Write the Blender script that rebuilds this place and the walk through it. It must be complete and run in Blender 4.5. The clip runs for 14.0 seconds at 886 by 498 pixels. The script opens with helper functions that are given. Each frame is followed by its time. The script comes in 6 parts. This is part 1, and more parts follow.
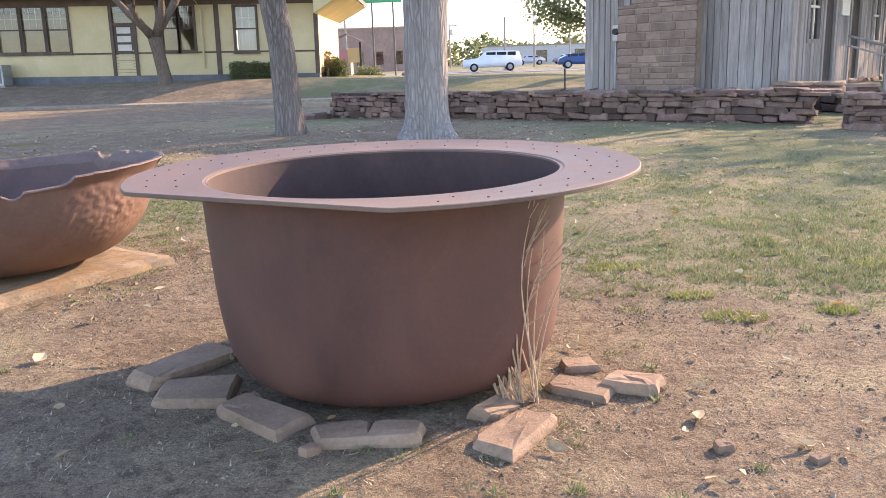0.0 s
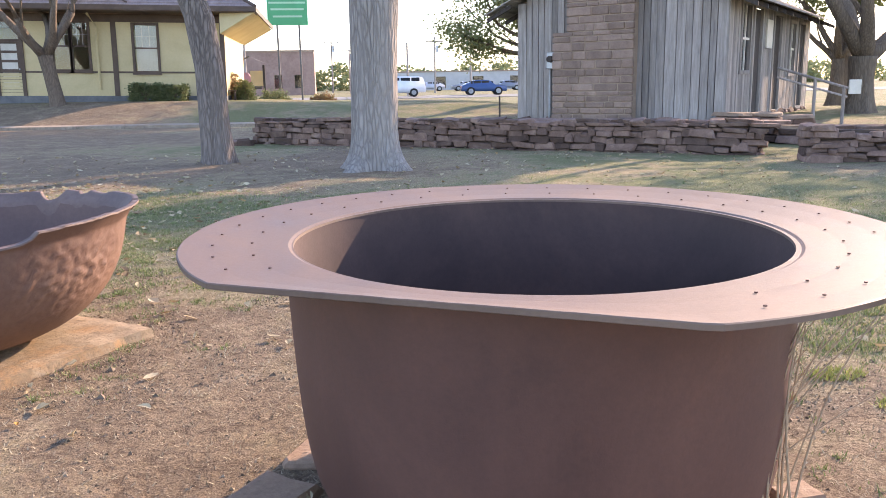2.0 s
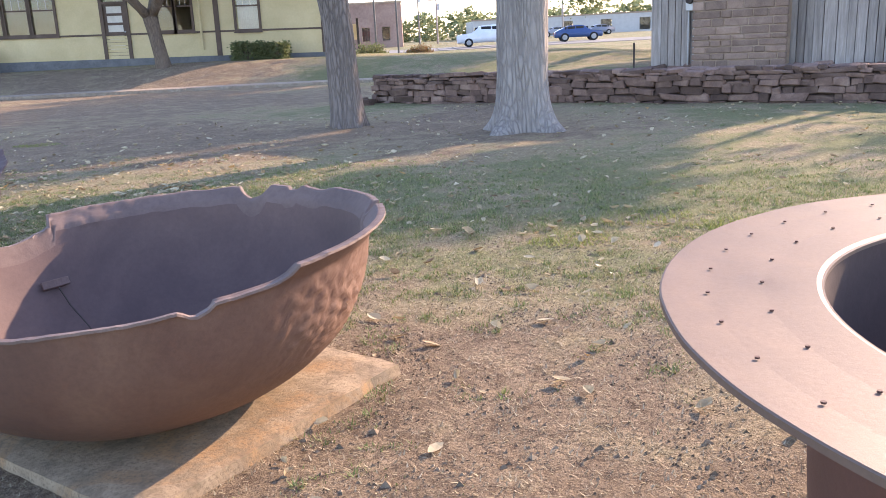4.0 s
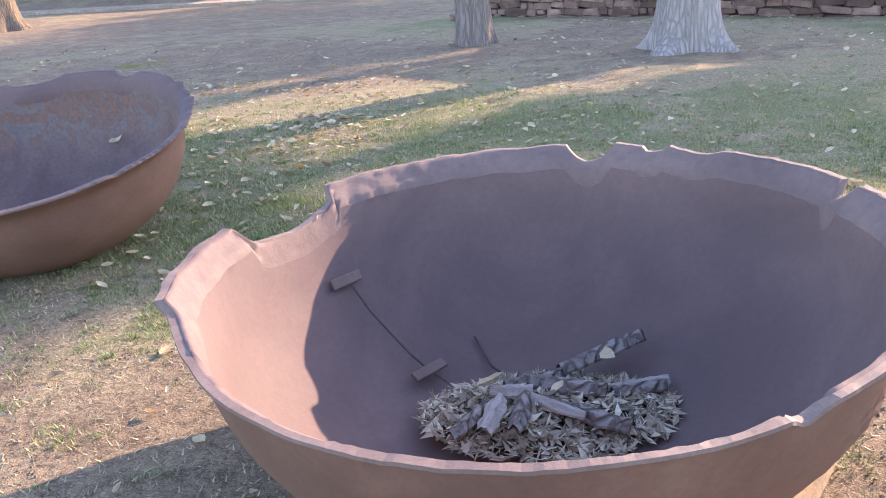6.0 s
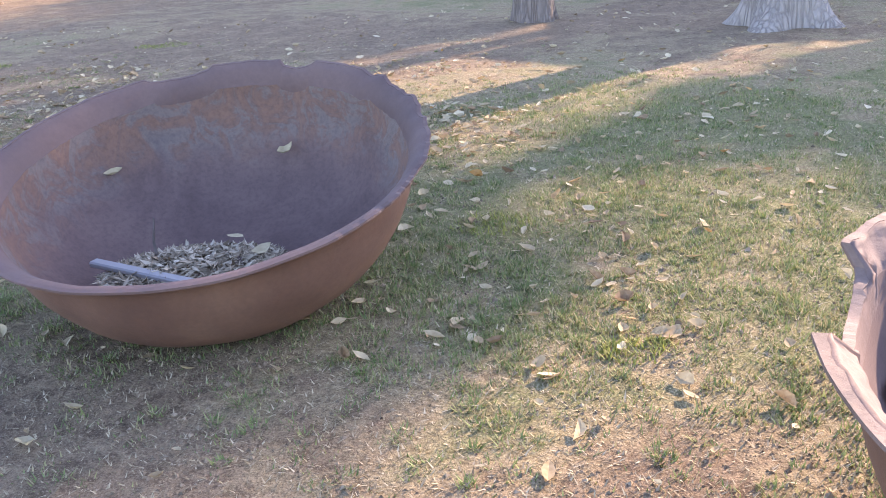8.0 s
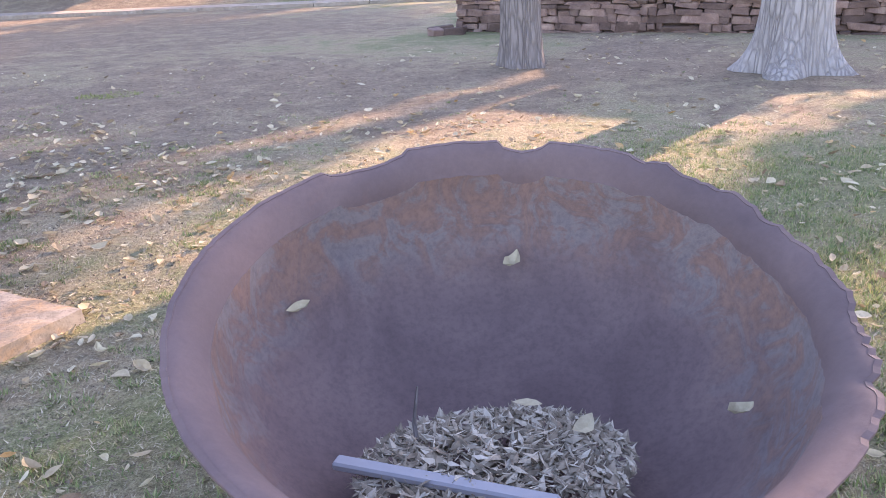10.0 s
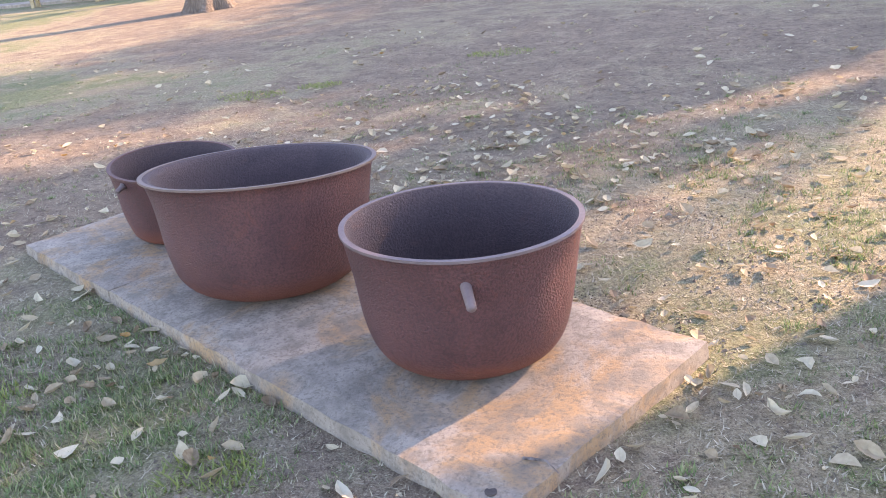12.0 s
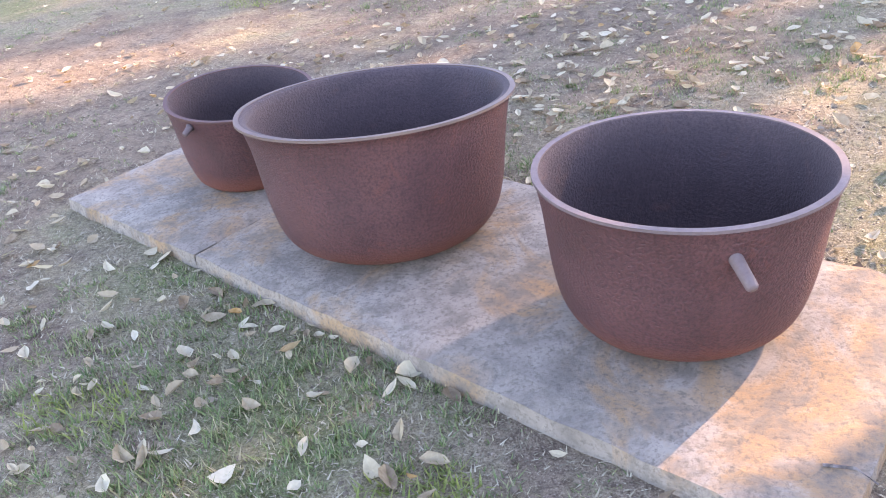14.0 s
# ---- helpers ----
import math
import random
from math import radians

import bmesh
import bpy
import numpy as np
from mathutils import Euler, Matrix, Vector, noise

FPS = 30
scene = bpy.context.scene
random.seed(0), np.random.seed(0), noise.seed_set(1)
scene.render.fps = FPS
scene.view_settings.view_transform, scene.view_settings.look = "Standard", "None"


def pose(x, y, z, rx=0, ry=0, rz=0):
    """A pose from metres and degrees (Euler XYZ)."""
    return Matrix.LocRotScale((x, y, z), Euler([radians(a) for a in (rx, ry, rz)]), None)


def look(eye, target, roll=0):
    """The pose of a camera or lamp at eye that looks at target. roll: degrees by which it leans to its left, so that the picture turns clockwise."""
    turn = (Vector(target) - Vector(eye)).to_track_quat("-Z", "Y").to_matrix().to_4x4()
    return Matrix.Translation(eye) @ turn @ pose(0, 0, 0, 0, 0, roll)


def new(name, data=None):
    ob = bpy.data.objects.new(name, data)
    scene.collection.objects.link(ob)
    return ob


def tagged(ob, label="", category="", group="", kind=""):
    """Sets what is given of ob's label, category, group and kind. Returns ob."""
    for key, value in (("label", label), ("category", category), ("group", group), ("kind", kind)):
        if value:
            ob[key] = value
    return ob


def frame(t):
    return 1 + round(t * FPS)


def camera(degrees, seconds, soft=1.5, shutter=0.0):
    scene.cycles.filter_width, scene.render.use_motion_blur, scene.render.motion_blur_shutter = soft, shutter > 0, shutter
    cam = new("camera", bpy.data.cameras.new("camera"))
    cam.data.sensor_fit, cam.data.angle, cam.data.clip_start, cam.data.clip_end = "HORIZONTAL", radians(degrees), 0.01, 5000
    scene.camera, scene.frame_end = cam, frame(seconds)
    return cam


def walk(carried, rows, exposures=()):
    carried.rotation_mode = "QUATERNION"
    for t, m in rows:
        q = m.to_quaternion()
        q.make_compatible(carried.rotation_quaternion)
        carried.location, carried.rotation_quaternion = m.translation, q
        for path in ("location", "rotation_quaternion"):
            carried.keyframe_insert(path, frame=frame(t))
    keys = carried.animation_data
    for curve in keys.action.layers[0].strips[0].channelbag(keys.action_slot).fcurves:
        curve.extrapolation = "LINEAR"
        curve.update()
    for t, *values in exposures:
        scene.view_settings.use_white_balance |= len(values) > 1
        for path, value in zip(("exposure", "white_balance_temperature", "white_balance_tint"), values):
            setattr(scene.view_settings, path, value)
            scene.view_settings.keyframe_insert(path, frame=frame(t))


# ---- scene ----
cam = camera(57.6, 14.0, soft=0.9)
PATH = [
    (0, (-0.118, 0.064, 1.207), (-0.105, 2.011, 0.751), -2.0),
    (0.5, (-0.301, 0.323, 1.234), (-0.3, 2.288, 0.86), -1.8),
    (1, (-0.55, 0.525, 1.221), (-0.436, 2.484, 0.839), -0.7),
    (1.5, (-0.711, 0.798, 1.211), (-0.477, 2.741, 0.8), -0.6),
    (2, (-0.895, 1.043, 1.219), (-0.624, 2.983, 0.816), -1.0),
    (2.2, (-0.992, 1.143, 1.219), (-0.664, 3.074, 0.814), -0.1),
    (4.3, (-1.834, 2.242, 1.301), (-1.84, 4.165, 0.751), -2.9),
    (4.5, (-1.936, 2.321, 1.288), (-1.974, 4.234, 0.705), -2.8),
    (5, (-2.266, 2.577, 1.32), (-2.305, 4.452, 0.626), -4.9),
    (5.5, (-2.54, 2.845, 1.324), (-2.58, 4.717, 0.622), -4.4),
    (6, (-2.873, 3.134, 1.332), (-2.942, 5.003, 0.625), -3.6),
    (6.5, (-3.261, 3.394, 1.338), (-3.273, 5.267, 0.637), -4.4),
    (7, (-3.605, 3.621, 1.345), (-3.615, 5.478, 0.6), -3.3),
    (7.5, (-3.996, 3.846, 1.355), (-3.983, 5.692, 0.585), -4.1),
    (7.7, (-4.105, 3.929, 1.336), (-4.087, 5.772, 0.561), -4.0),
    (9.8, (-5.437, 5.1, 1.392), (-5.07, 6.947, 0.717), -1.6),
    (10, (-5.576, 5.203, 1.392), (-5.214, 7.039, 0.686), -2.2),
    (10.1, (-5.661, 5.225, 1.403), (-5.307, 7.06, 0.69), -2.0),
    (10.5, (-5.933, 5.446, 1.422), (-5.851, 7.321, 0.733), -4.9),
    (11, (-6.317, 5.675, 1.451), (-6.34, 7.562, 0.789), -5.5),
    (11.2, (-6.451, 5.801, 1.441), (-6.487, 7.684, 0.77), -5.6),
    (11.5, (-6.63, 5.963, 1.45), (-6.844, 7.838, 0.787), -7.3),
    (12, (-6.909, 6.148, 1.392), (-7.184, 7.972, 0.621), -6.4),
    (12.5, (-7.195, 6.327, 1.404), (-7.463, 8.094, 0.506), -7.2),
    (12.7, (-7.261, 6.42, 1.398), (-7.539, 8.189, 0.508), -7.7),
    (13, (-7.373, 6.531, 1.419), (-7.701, 8.284, 0.515), -8.2),
    (13.5, (-7.527, 6.573, 1.426), (-7.884, 8.273, 0.436), -12.6),
    (14, (-7.602, 6.599, 1.436), (-7.806, 8.311, 0.421), -8.8),
]
EXPOSURES = [(0.0, 2.27, 8000, 26), (2.0, 2.25, 7700, 26), (4.5, 2.32, 7700, 27), (6.0, 2.75, 7600, 28), (7.5, 2.75, 7800, 29), (10.0, 2.88, 7950, 36), (11.0, 2.75, 8100, 30), (12.5, 3.05, 8100, 34), (14.0, 3.28, 8050, 35)]
walk(cam, [(t, look(eye, target, roll)) for t, eye, target, roll in PATH], EXPOSURES)

# ---- world, sun and exposure ----
SUN_DIR = Vector((0.777, 0.629, 0.0)).normalized()
SUN_EL = radians(22.0)
world = bpy.data.worlds.new("sky")
scene.world = world
world.use_nodes = True
wn = world.node_tree.nodes
sky = wn.new("ShaderNodeTexSky")
sky.sky_type = "NISHITA"
sky.sun_disc = False
sky.sun_elevation = SUN_EL
sky.sun_rotation = math.atan2(SUN_DIR.x, SUN_DIR.y)
sky.air_density = 1.0
sky.dust_density = 0.6
sky.ozone_density = 4.0
world.node_tree.links.new(sky.outputs[0], wn["Background"].inputs[0])
wn["Background"].inputs[1].default_value = 0.15
sun_data = bpy.data.lights.new("sun", "SUN")
sun_data.energy = 2.35
sun_data.angle = radians(0.5)
sun_data.color = (1.0, 0.86, 0.68)
sun = new("sun", sun_data)
sun_vec = SUN_DIR * math.cos(SUN_EL) + Vector((0, 0, math.sin(SUN_EL)))
sun.matrix_world = look(sun_vec * 60, (0, 0, 0))

# ---- helpers of this scene ----
RNG = random.Random(7)


def thing(name, loc=(0, 0, 0), rz=0.0, label="", category="", group="", kind="", rx=0.0, ry=0.0):
    ob = new(name)
    ob.empty_display_size = 0.1
    ob.matrix_basis = pose(*loc, rx, ry, rz)
    return tagged(ob, label, category, group, kind)


def mesh_of(bm, name, smooth=False):
    me = bpy.data.meshes.new(name)
    bm.to_mesh(me)
    bm.free()
    if smooth:
        me.polygons.foreach_set("use_smooth", [True] * len(me.polygons))
    return me


def part(name, bm, material, parent, label="", smooth=False):
    me = bm if isinstance(bm, bpy.types.Mesh) else mesh_of(bm, name, smooth)
    if material and not me.materials:
        me.materials.append(material)
    ob = new(name, me)
    ob.parent = parent
    return tagged(ob, label)


def solid(name, bm, material, label, category, kind="", group="", smooth=False, m=None):
    me = bm if isinstance(bm, bpy.types.Mesh) else mesh_of(bm, name, smooth)
    if material and not me.materials:
        me.materials.append(material)
    ob = new(name, me)
    if m is not None:
        ob.matrix_basis = m
    return tagged(ob, label, category, group, kind)


def box(bm, lo, hi, bevel=0.0, m=None):
    c = [(a + b) / 2 for a, b in zip(lo, hi)]
    s = [abs(b - a) for a, b in zip(lo, hi)]
    r = bmesh.ops.create_cube(bm, size=1.0)
    vs = r["verts"]
    bmesh.ops.scale(bm, vec=s, verts=vs)
    bmesh.ops.translate(bm, vec=c, verts=vs)
    if bevel:
        es = list({e for v in vs for e in v.link_edges})
        r = bmesh.ops.bevel(bm, geom=es, offset=bevel, segments=1, affect="EDGES")
        vs = list({v for f in r["faces"] for v in f.verts} | {v for v in vs if v.is_valid})
    if m is not None:
        bmesh.ops.transform(bm, matrix=m, verts=vs)
    return vs


def boxed(lo, hi, bevel=0.0, m=None):
    bm = bmesh.new()
    box(bm, lo, hi, bevel, m)
    return bm


def tube_between(bm, pts, radii, seg=8, wobble=0.0, seed=0):
    """A tapered tube through the points."""
    rings = []
    n = len(pts)
    for i, p in enumerate(pts):
        p = Vector(p)
        d = (Vector(pts[min(i + 1, n - 1)]) - Vector(pts[max(i - 1, 0)])).normalized()
        a = d.orthogonal() if abs(d.z) < 0.7 else Vector((1, 0, 0)) - d * d.x
        a.normalize()
        b = d.cross(a)
        ring = []
        for k in range(seg):
            t = 2 * math.pi * k / seg
            w = 1.0
            if wobble:
                w += wobble * noise.noise(Vector((math.cos(t) * 1.6 + seed, math.sin(t) * 1.6, p.z * 0.9)))
            ring.append(bm.verts.new(p + (a * math.cos(t) + b * math.sin(t)) * radii[i] * w))
        rings.append(ring)
    for r0, r1 in zip(rings, rings[1:]):
        for k in range(seg):
            bm.faces.new((r0[k], r0[(k + 1) % seg], r1[(k + 1) % seg], r1[k]))
    bm.faces.new(reversed(rings[0]))
    bm.faces.new(rings[-1])


def tubes(*runs, seg=8):
    bm = bmesh.new()
    for pts, r in runs:
        tube_between(bm, pts, [r] * len(pts) if isinstance(r, (int, float)) else r, seg)
    return bm


# ---- materials ----
def mat(name):
    m = bpy.data.materials.new(name)
    m.use_nodes = True
    return m, m.node_tree.nodes, m.node_tree.links, m.node_tree.nodes["Principled BSDF"]


def N(nodes, kind, **inputs):
    n = nodes.new(kind)
    for k, v in inputs.items():
        n.inputs[k.replace("_", " ")].default_value = v
    return n


def ramp(nodes, links, src, stops):
    r = nodes.new("ShaderNodeValToRGB")
    e = r.color_ramp.elements
    while len(e) < len(stops):
        e.new(0.5)
    for el, (p, c) in zip(e, stops):
        el.position = p
        el.color = (*c, 1) if len(c) == 3 else c
    links.new(src, r.inputs[0])
    return r.outputs[0]


def mixc(nodes, links, fac, a, b, mode="MIX"):
    m = nodes.new("ShaderNodeMix")
    m.data_type = "RGBA"
    m.blend_type = mode
    for sock, v in ((m.inputs[0], fac), (m.inputs[6], a), (m.inputs[7], b)):
        if hasattr(v, "is_output"):
            links.new(v, sock)
        elif isinstance(v, (int, float)):
            sock.default_value = v
        else:
            sock.default_value = (*v, 1)
    return m.outputs[2]


def coords(nodes, links, scale=(1, 1, 1), obj=True):
    tc = nodes.new("ShaderNodeTexCoord")
    mp = nodes.new("ShaderNodeMapping")
    mp.inputs["Scale"].default_value = scale
    if obj:
        links.new(tc.outputs["Object"], mp.inputs[0])
    else:
        g = nodes.new("ShaderNodeNewGeometry")
        links.new(g.outputs["Position"], mp.inputs[0])
    return mp.outputs[0]


def noise_tex(nodes, links, vec, scale, detail=5, rough=0.55, dist=0.0):
    n = N(nodes, "ShaderNodeTexNoise", Scale=scale, Detail=detail, Roughness=rough, Distortion=dist)
    links.new(vec, n.inputs["Vector"])
    return n.outputs["Fac"]


def bump(nodes, links, bsdf, height, strength, distance):
    b = N(nodes, "ShaderNodeBump", Strength=strength, Distance=distance)
    links.new(height, b.inputs["Height"])
    links.new(b.outputs[0], bsdf.inputs["Normal"])
    return b


def two_scale(name, dark, mid, light, big=1.5, fine=25, rough=0.85, rel=0.3, dist=0.01, stretch=(1, 1, 1), vary=0.0, fine_amt=0.35, metal=0.0, world_space=False):
    """A weathered surface: large stains, fine grain and relief."""
    m, n, l, b = mat(name)
    v = coords(n, l, stretch, not world_space)
    a = noise_tex(n, l, v, big, 6, 0.6, 0.4)
    f = noise_tex(n, l, v, fine, 5, 0.7)
    col = ramp(n, l, a, [(0.3, dark), (0.52, mid), (0.72, light)])
    fcol = ramp(n, l, f, [(0.3, tuple(c * 0.55 for c in mid)), (0.7, tuple(min(1, c * 1.4) for c in mid))])
    col = mixc(n, l, fine_amt, col, fcol)
    if vary:
        oi = n.new("ShaderNodeObjectInfo")
        hs = n.new("ShaderNodeHueSaturation")
        mr = N(n, "ShaderNodeMapRange", To_Min=1 - vary, To_Max=1 + vary)
        l.new(oi.outputs["Random"], mr.inputs[0])
        l.new(mr.outputs[0], hs.inputs["Value"])
        l.new(col, hs.inputs["Color"])
        col = hs.outputs[0]
    l.new(col, b.inputs["Base Color"])
    b.inputs["Roughness"].default_value = rough
    b.inputs["Metallic"].default_value = metal
    b.inputs["Specular IOR Level"].default_value = 0.3
    bump(n, l, b, f, rel, dist)
    return m


def rust_material(name, dark, mid, light, pit=60.0, rel=0.5, streak=True, rough=0.62, grain=0.25, foot=None):
    """Old cast iron: brown oxide with lighter bloom, run marks and pitting. foot: height below which fresh red rust shows."""
    m, n, l, b = mat(name)
    v = coords(n, l)
    a = noise_tex(n, l, v, 1.9, 8, 0.62, 0.6)
    col = ramp(n, l, a, [(0.28, dark), (0.5, mid), (0.75, light)])
    if streak:
        s = noise_tex(n, l, coords(n, l, (9, 9, 0.7)), 1.3, 5, 0.6, 0.2)
        col = mixc(n, l, ramp(n, l, s, [(0.5, (0, 0, 0)), (0.85, (0.3, 0.3, 0.3))]), col, tuple(c * 1.5 for c in mid))
    rugged = rel >= 1.0
    f = noise_tex(n, l, v, pit * 1.5 if rugged else pit, 3 if rugged else 6, 0.6 if rugged else 0.75)
    col = mixc(n, l, ramp(n, l, f, [(0.35, (grain,) * 3), (0.6, (0, 0, 0))]), col, tuple(c * 0.45 for c in dark))
    p2 = noise_tex(n, l, v, 9, 7, 0.7, 0.8)
    col = mixc(n, l, ramp(n, l, p2, [(0.58, (0, 0, 0)), (0.75, (grain,) * 3)]), col, (light[0] * 1.15, light[1] * 0.8, light[2] * 0.6))
    if foot:
        sep = n.new("ShaderNodeSeparateXYZ")
        l.new(v, sep.inputs[0])
        wob = n.new("ShaderNodeMath")
        wob.operation = "MULTIPLY_ADD"
        wob.inputs[1].default_value = -foot * 0.9
        l.new(a, wob.inputs[0])
        l.new(sep.outputs[2], wob.inputs[2])
        mr = N(n, "ShaderNodeMapRange", From_Min=foot * 0.5, From_Max=-foot * 0.35, To_Min=0.0, To_Max=0.8)
        l.new(wob.outputs[0], mr.inputs[0])
        col = mixc(n, l, mr.outputs[0], col, (0.2, 0.058, 0.03))
    l.new(col, b.inputs["Base Color"])
    rr = ramp(n, l, a, [(0.3, (rough - 0.08,) * 3), (0.7, (rough + 0.15,) * 3)])
    l.new(rr, b.inputs["Roughness"])
    b.inputs["Specular IOR Level"].default_value = 0.4
    bump(n, l, b, f, min(rel, 0.9), 0.006 if rugged else 0.003)
    return m


def flaking_material(name):
    """Pan inside: dull violet-brown floor, and a band of lifted grey and orange scale below the lip."""
    m, n, l, b = mat(name)
    v = coords(n, l)
    a = noise_tex(n, l, v, 2.4, 7, 0.62, 0.7)
    floor = ramp(n, l, a, [(0.3, (0.11, 0.068, 0.062)), (0.5, (0.155, 0.098, 0.088)), (0.72, (0.205, 0.132, 0.113))])
    p = noise_tex(n, l, v, 6.5, 8, 0.68, 1.4)
    scale = ramp(n, l, p, [(0.3, (0.12, 0.115, 0.115)), (0.44, (0.17, 0.15, 0.14)), (0.52, (0.17, 0.1, 0.075)), (0.62, (0.235, 0.122, 0.078)), (0.75, (0.19, 0.11, 0.09))])
    sep = n.new("ShaderNodeSeparateXYZ")
    l.new(v, sep.inputs[0])
    wob = n.new("ShaderNodeMath")
    wob.operation = "MULTIPLY_ADD"
    wob.inputs[1].default_value = 0.5
    l.new(a, wob.inputs[0])
    l.new(sep.outputs[2], wob.inputs[2])
    band = N(n, "ShaderNodeMapRange", From_Min=0.47, From_Max=0.6, To_Min=0.0, To_Max=0.6)
    l.new(wob.outputs[0], band.inputs[0])
    col = mixc(n, l, band.outputs[0], floor, scale)
    f = noise_tex(n, l, v, 48, 6, 0.72)
    col = mixc(n, l, ramp(n, l, f, [(0.36, (0.3, 0.3, 0.3)), (0.56, (0, 0, 0))]), col, (0.05, 0.035, 0.033))
    l.new(col, b.inputs["Base Color"])
    b.inputs["Roughness"].default_value = 0.78
    b.inputs["Specular IOR Level"].default_value = 0.35
    bump(n, l, b, p, 0.6, 0.012)
    return m


def ground_material():
    m, n, l, b = mat("ground_soil_and_grass")
    v = coords(n, l, obj=False)
    big = noise_tex(n, l, v, 0.33, 7, 0.62, 0.5)
    midn = noise_tex(n, l, v, 2.6, 7, 0.68, 0.4)
    fine = noise_tex(n, l, v, 38, 6, 0.75)
    soil = ramp(n, l, midn, [(0.3, (0.2, 0.143, 0.095)), (0.5, (0.27, 0.197, 0.13)), (0.7, (0.375, 0.285, 0.19))])
    clod = noise_tex(n, l, v, 13, 6, 0.7, 0.6)
    # dark clods, with the shading between them put into the soil colour
    soil = mixc(n, l, ramp(n, l, clod, [(0.38, (0.8, 0.8, 0.8)), (0.5, (0, 0, 0))]), soil, (0.105, 0.07, 0.047))
    soil = mixc(n, l, ramp(n, l, fine, [(0.36, (0.75, 0.75, 0.75)), (0.54, (0, 0, 0))]), soil, (0.12, 0.085, 0.06))
    thatch = ramp(n, l, fine, [(0.3, (0.13, 0.105, 0.06)), (0.5, (0.3, 0.245, 0.14)), (0.7, (0.46, 0.39, 0.25))])
    green = ramp(n, l, fine, [(0.3, (0.045, 0.065, 0.02)), (0.55, (0.12, 0.165, 0.055)), (0.75, (0.24, 0.25, 0.1))])
    # bare earth round the kettles
    bare = None
    for cx, cy, r0, r1 in BARE:
        d = n.new("ShaderNodeVectorMath")
        d.operation = "DISTANCE"
        sep = n.new("ShaderNodeVectorMath")
        sep.operation = "MULTIPLY"
        sep.inputs[1].default_value = (1, 1, 0)
        l.new(v, sep.inputs[0])
        l.new(sep.outputs[0], d.inputs[0])
        d.inputs[1].default_value = (cx, cy, 0)
        mr = N(n, "ShaderNodeMapRange", From_Min=r0, From_Max=r1, To_Min=0.3, To_Max=0.0)
        l.new(d.outputs["Value"], mr.inputs[0])
        if bare is None:
            bare = mr.outputs[0]
        else:
            mx = n.new("ShaderNodeMath")
            mx.operation = "MAXIMUM"
            l.new(bare, mx.inputs[0])
            l.new(mr.outputs[0], mx.inputs[1])
            bare = mx.outputs[0]
    def add(a, c, k=1.0):
        q = n.new("ShaderNodeMath")
        q.operation = "MULTIPLY_ADD"
        q.inputs[1].default_value = k
        l.new(a, q.inputs[0])
        if hasattr(c, "is_output"):
            l.new(c, q.inputs[2])
        else:
            q.inputs[2].default_value = c
        return q.outputs[0]
    cover = add(midn, big, 0.75)
    cover = add(bare, cover, -1.0)
    c1 = mixc(n, l, ramp(n, l, cover, [(0.6, (0, 0, 0)), (0.76, (0.85, 0.85, 0.85))]), soil, thatch)
    c2 = mixc(n, l, ramp(n, l, cover, [(0.76, (0, 0, 0)), (0.92, (0.7, 0.7, 0.7))]), c1, green)
    grit = noise_tex(n, l, v, 150, 4, 0.75)
    c2 = mixc(n, l, ramp(n, l, grit, [(0.36, (0.7, 0.7, 0.7)), (0.5, (0, 0, 0))]), c2, (0.085, 0.06, 0.043))
    c2 = mixc(n, l, ramp(n, l, grit, [(0.54, (0, 0, 0)), (0.68, (0.6, 0.6, 0.6))]), c2, (0.47, 0.38, 0.27))
    l.new(c2, b.inputs["Base Color"])
    b.inputs["Roughness"].default_value = 0.95
    b.inputs["Specular IOR Level"].default_value = 0.15
    h = add(clod, fine, 1.6)
    bump(n, l, b, h, 0.8, 0.022)
    return m


def island_material(name, stops, rough=0.7, spec=0.3, trans=0.0, bumpy=0.0):
    """Colour that differs from piece to piece of one joined mesh."""
    m, n, l, b = mat(name)
    g = n.new("ShaderNodeNewGeometry")
    c = ramp(n, l, g.outputs["Random Per Island"], stops)
    v = coords(n, l)
    f = noise_tex(n, l, v, 55, 4, 0.6)
    c = mixc(n, l, 0.25, c, ramp(n, l, f, [(0.3, (0.05, 0.04, 0.03)), (0.7, (0.5, 0.45, 0.32))]))
    l.new(c, b.inputs["Base Color"])
    b.inputs["Roughness"].default_value = rough
    b.inputs["Specular IOR Level"].default_value = spec
    if trans:
        t = n.new("ShaderNodeBsdfTranslucent")
        l.new(c, t.inputs[0])
        mx = n.new("ShaderNodeMixShader")
        mx.inputs[0].default_value = trans
        l.new(b.outputs[0], mx.inputs[1])
        l.new(t.outputs[0], mx.inputs[2])
        l.new(mx.outputs[0], n["Material Output"].inputs[0])
    return m


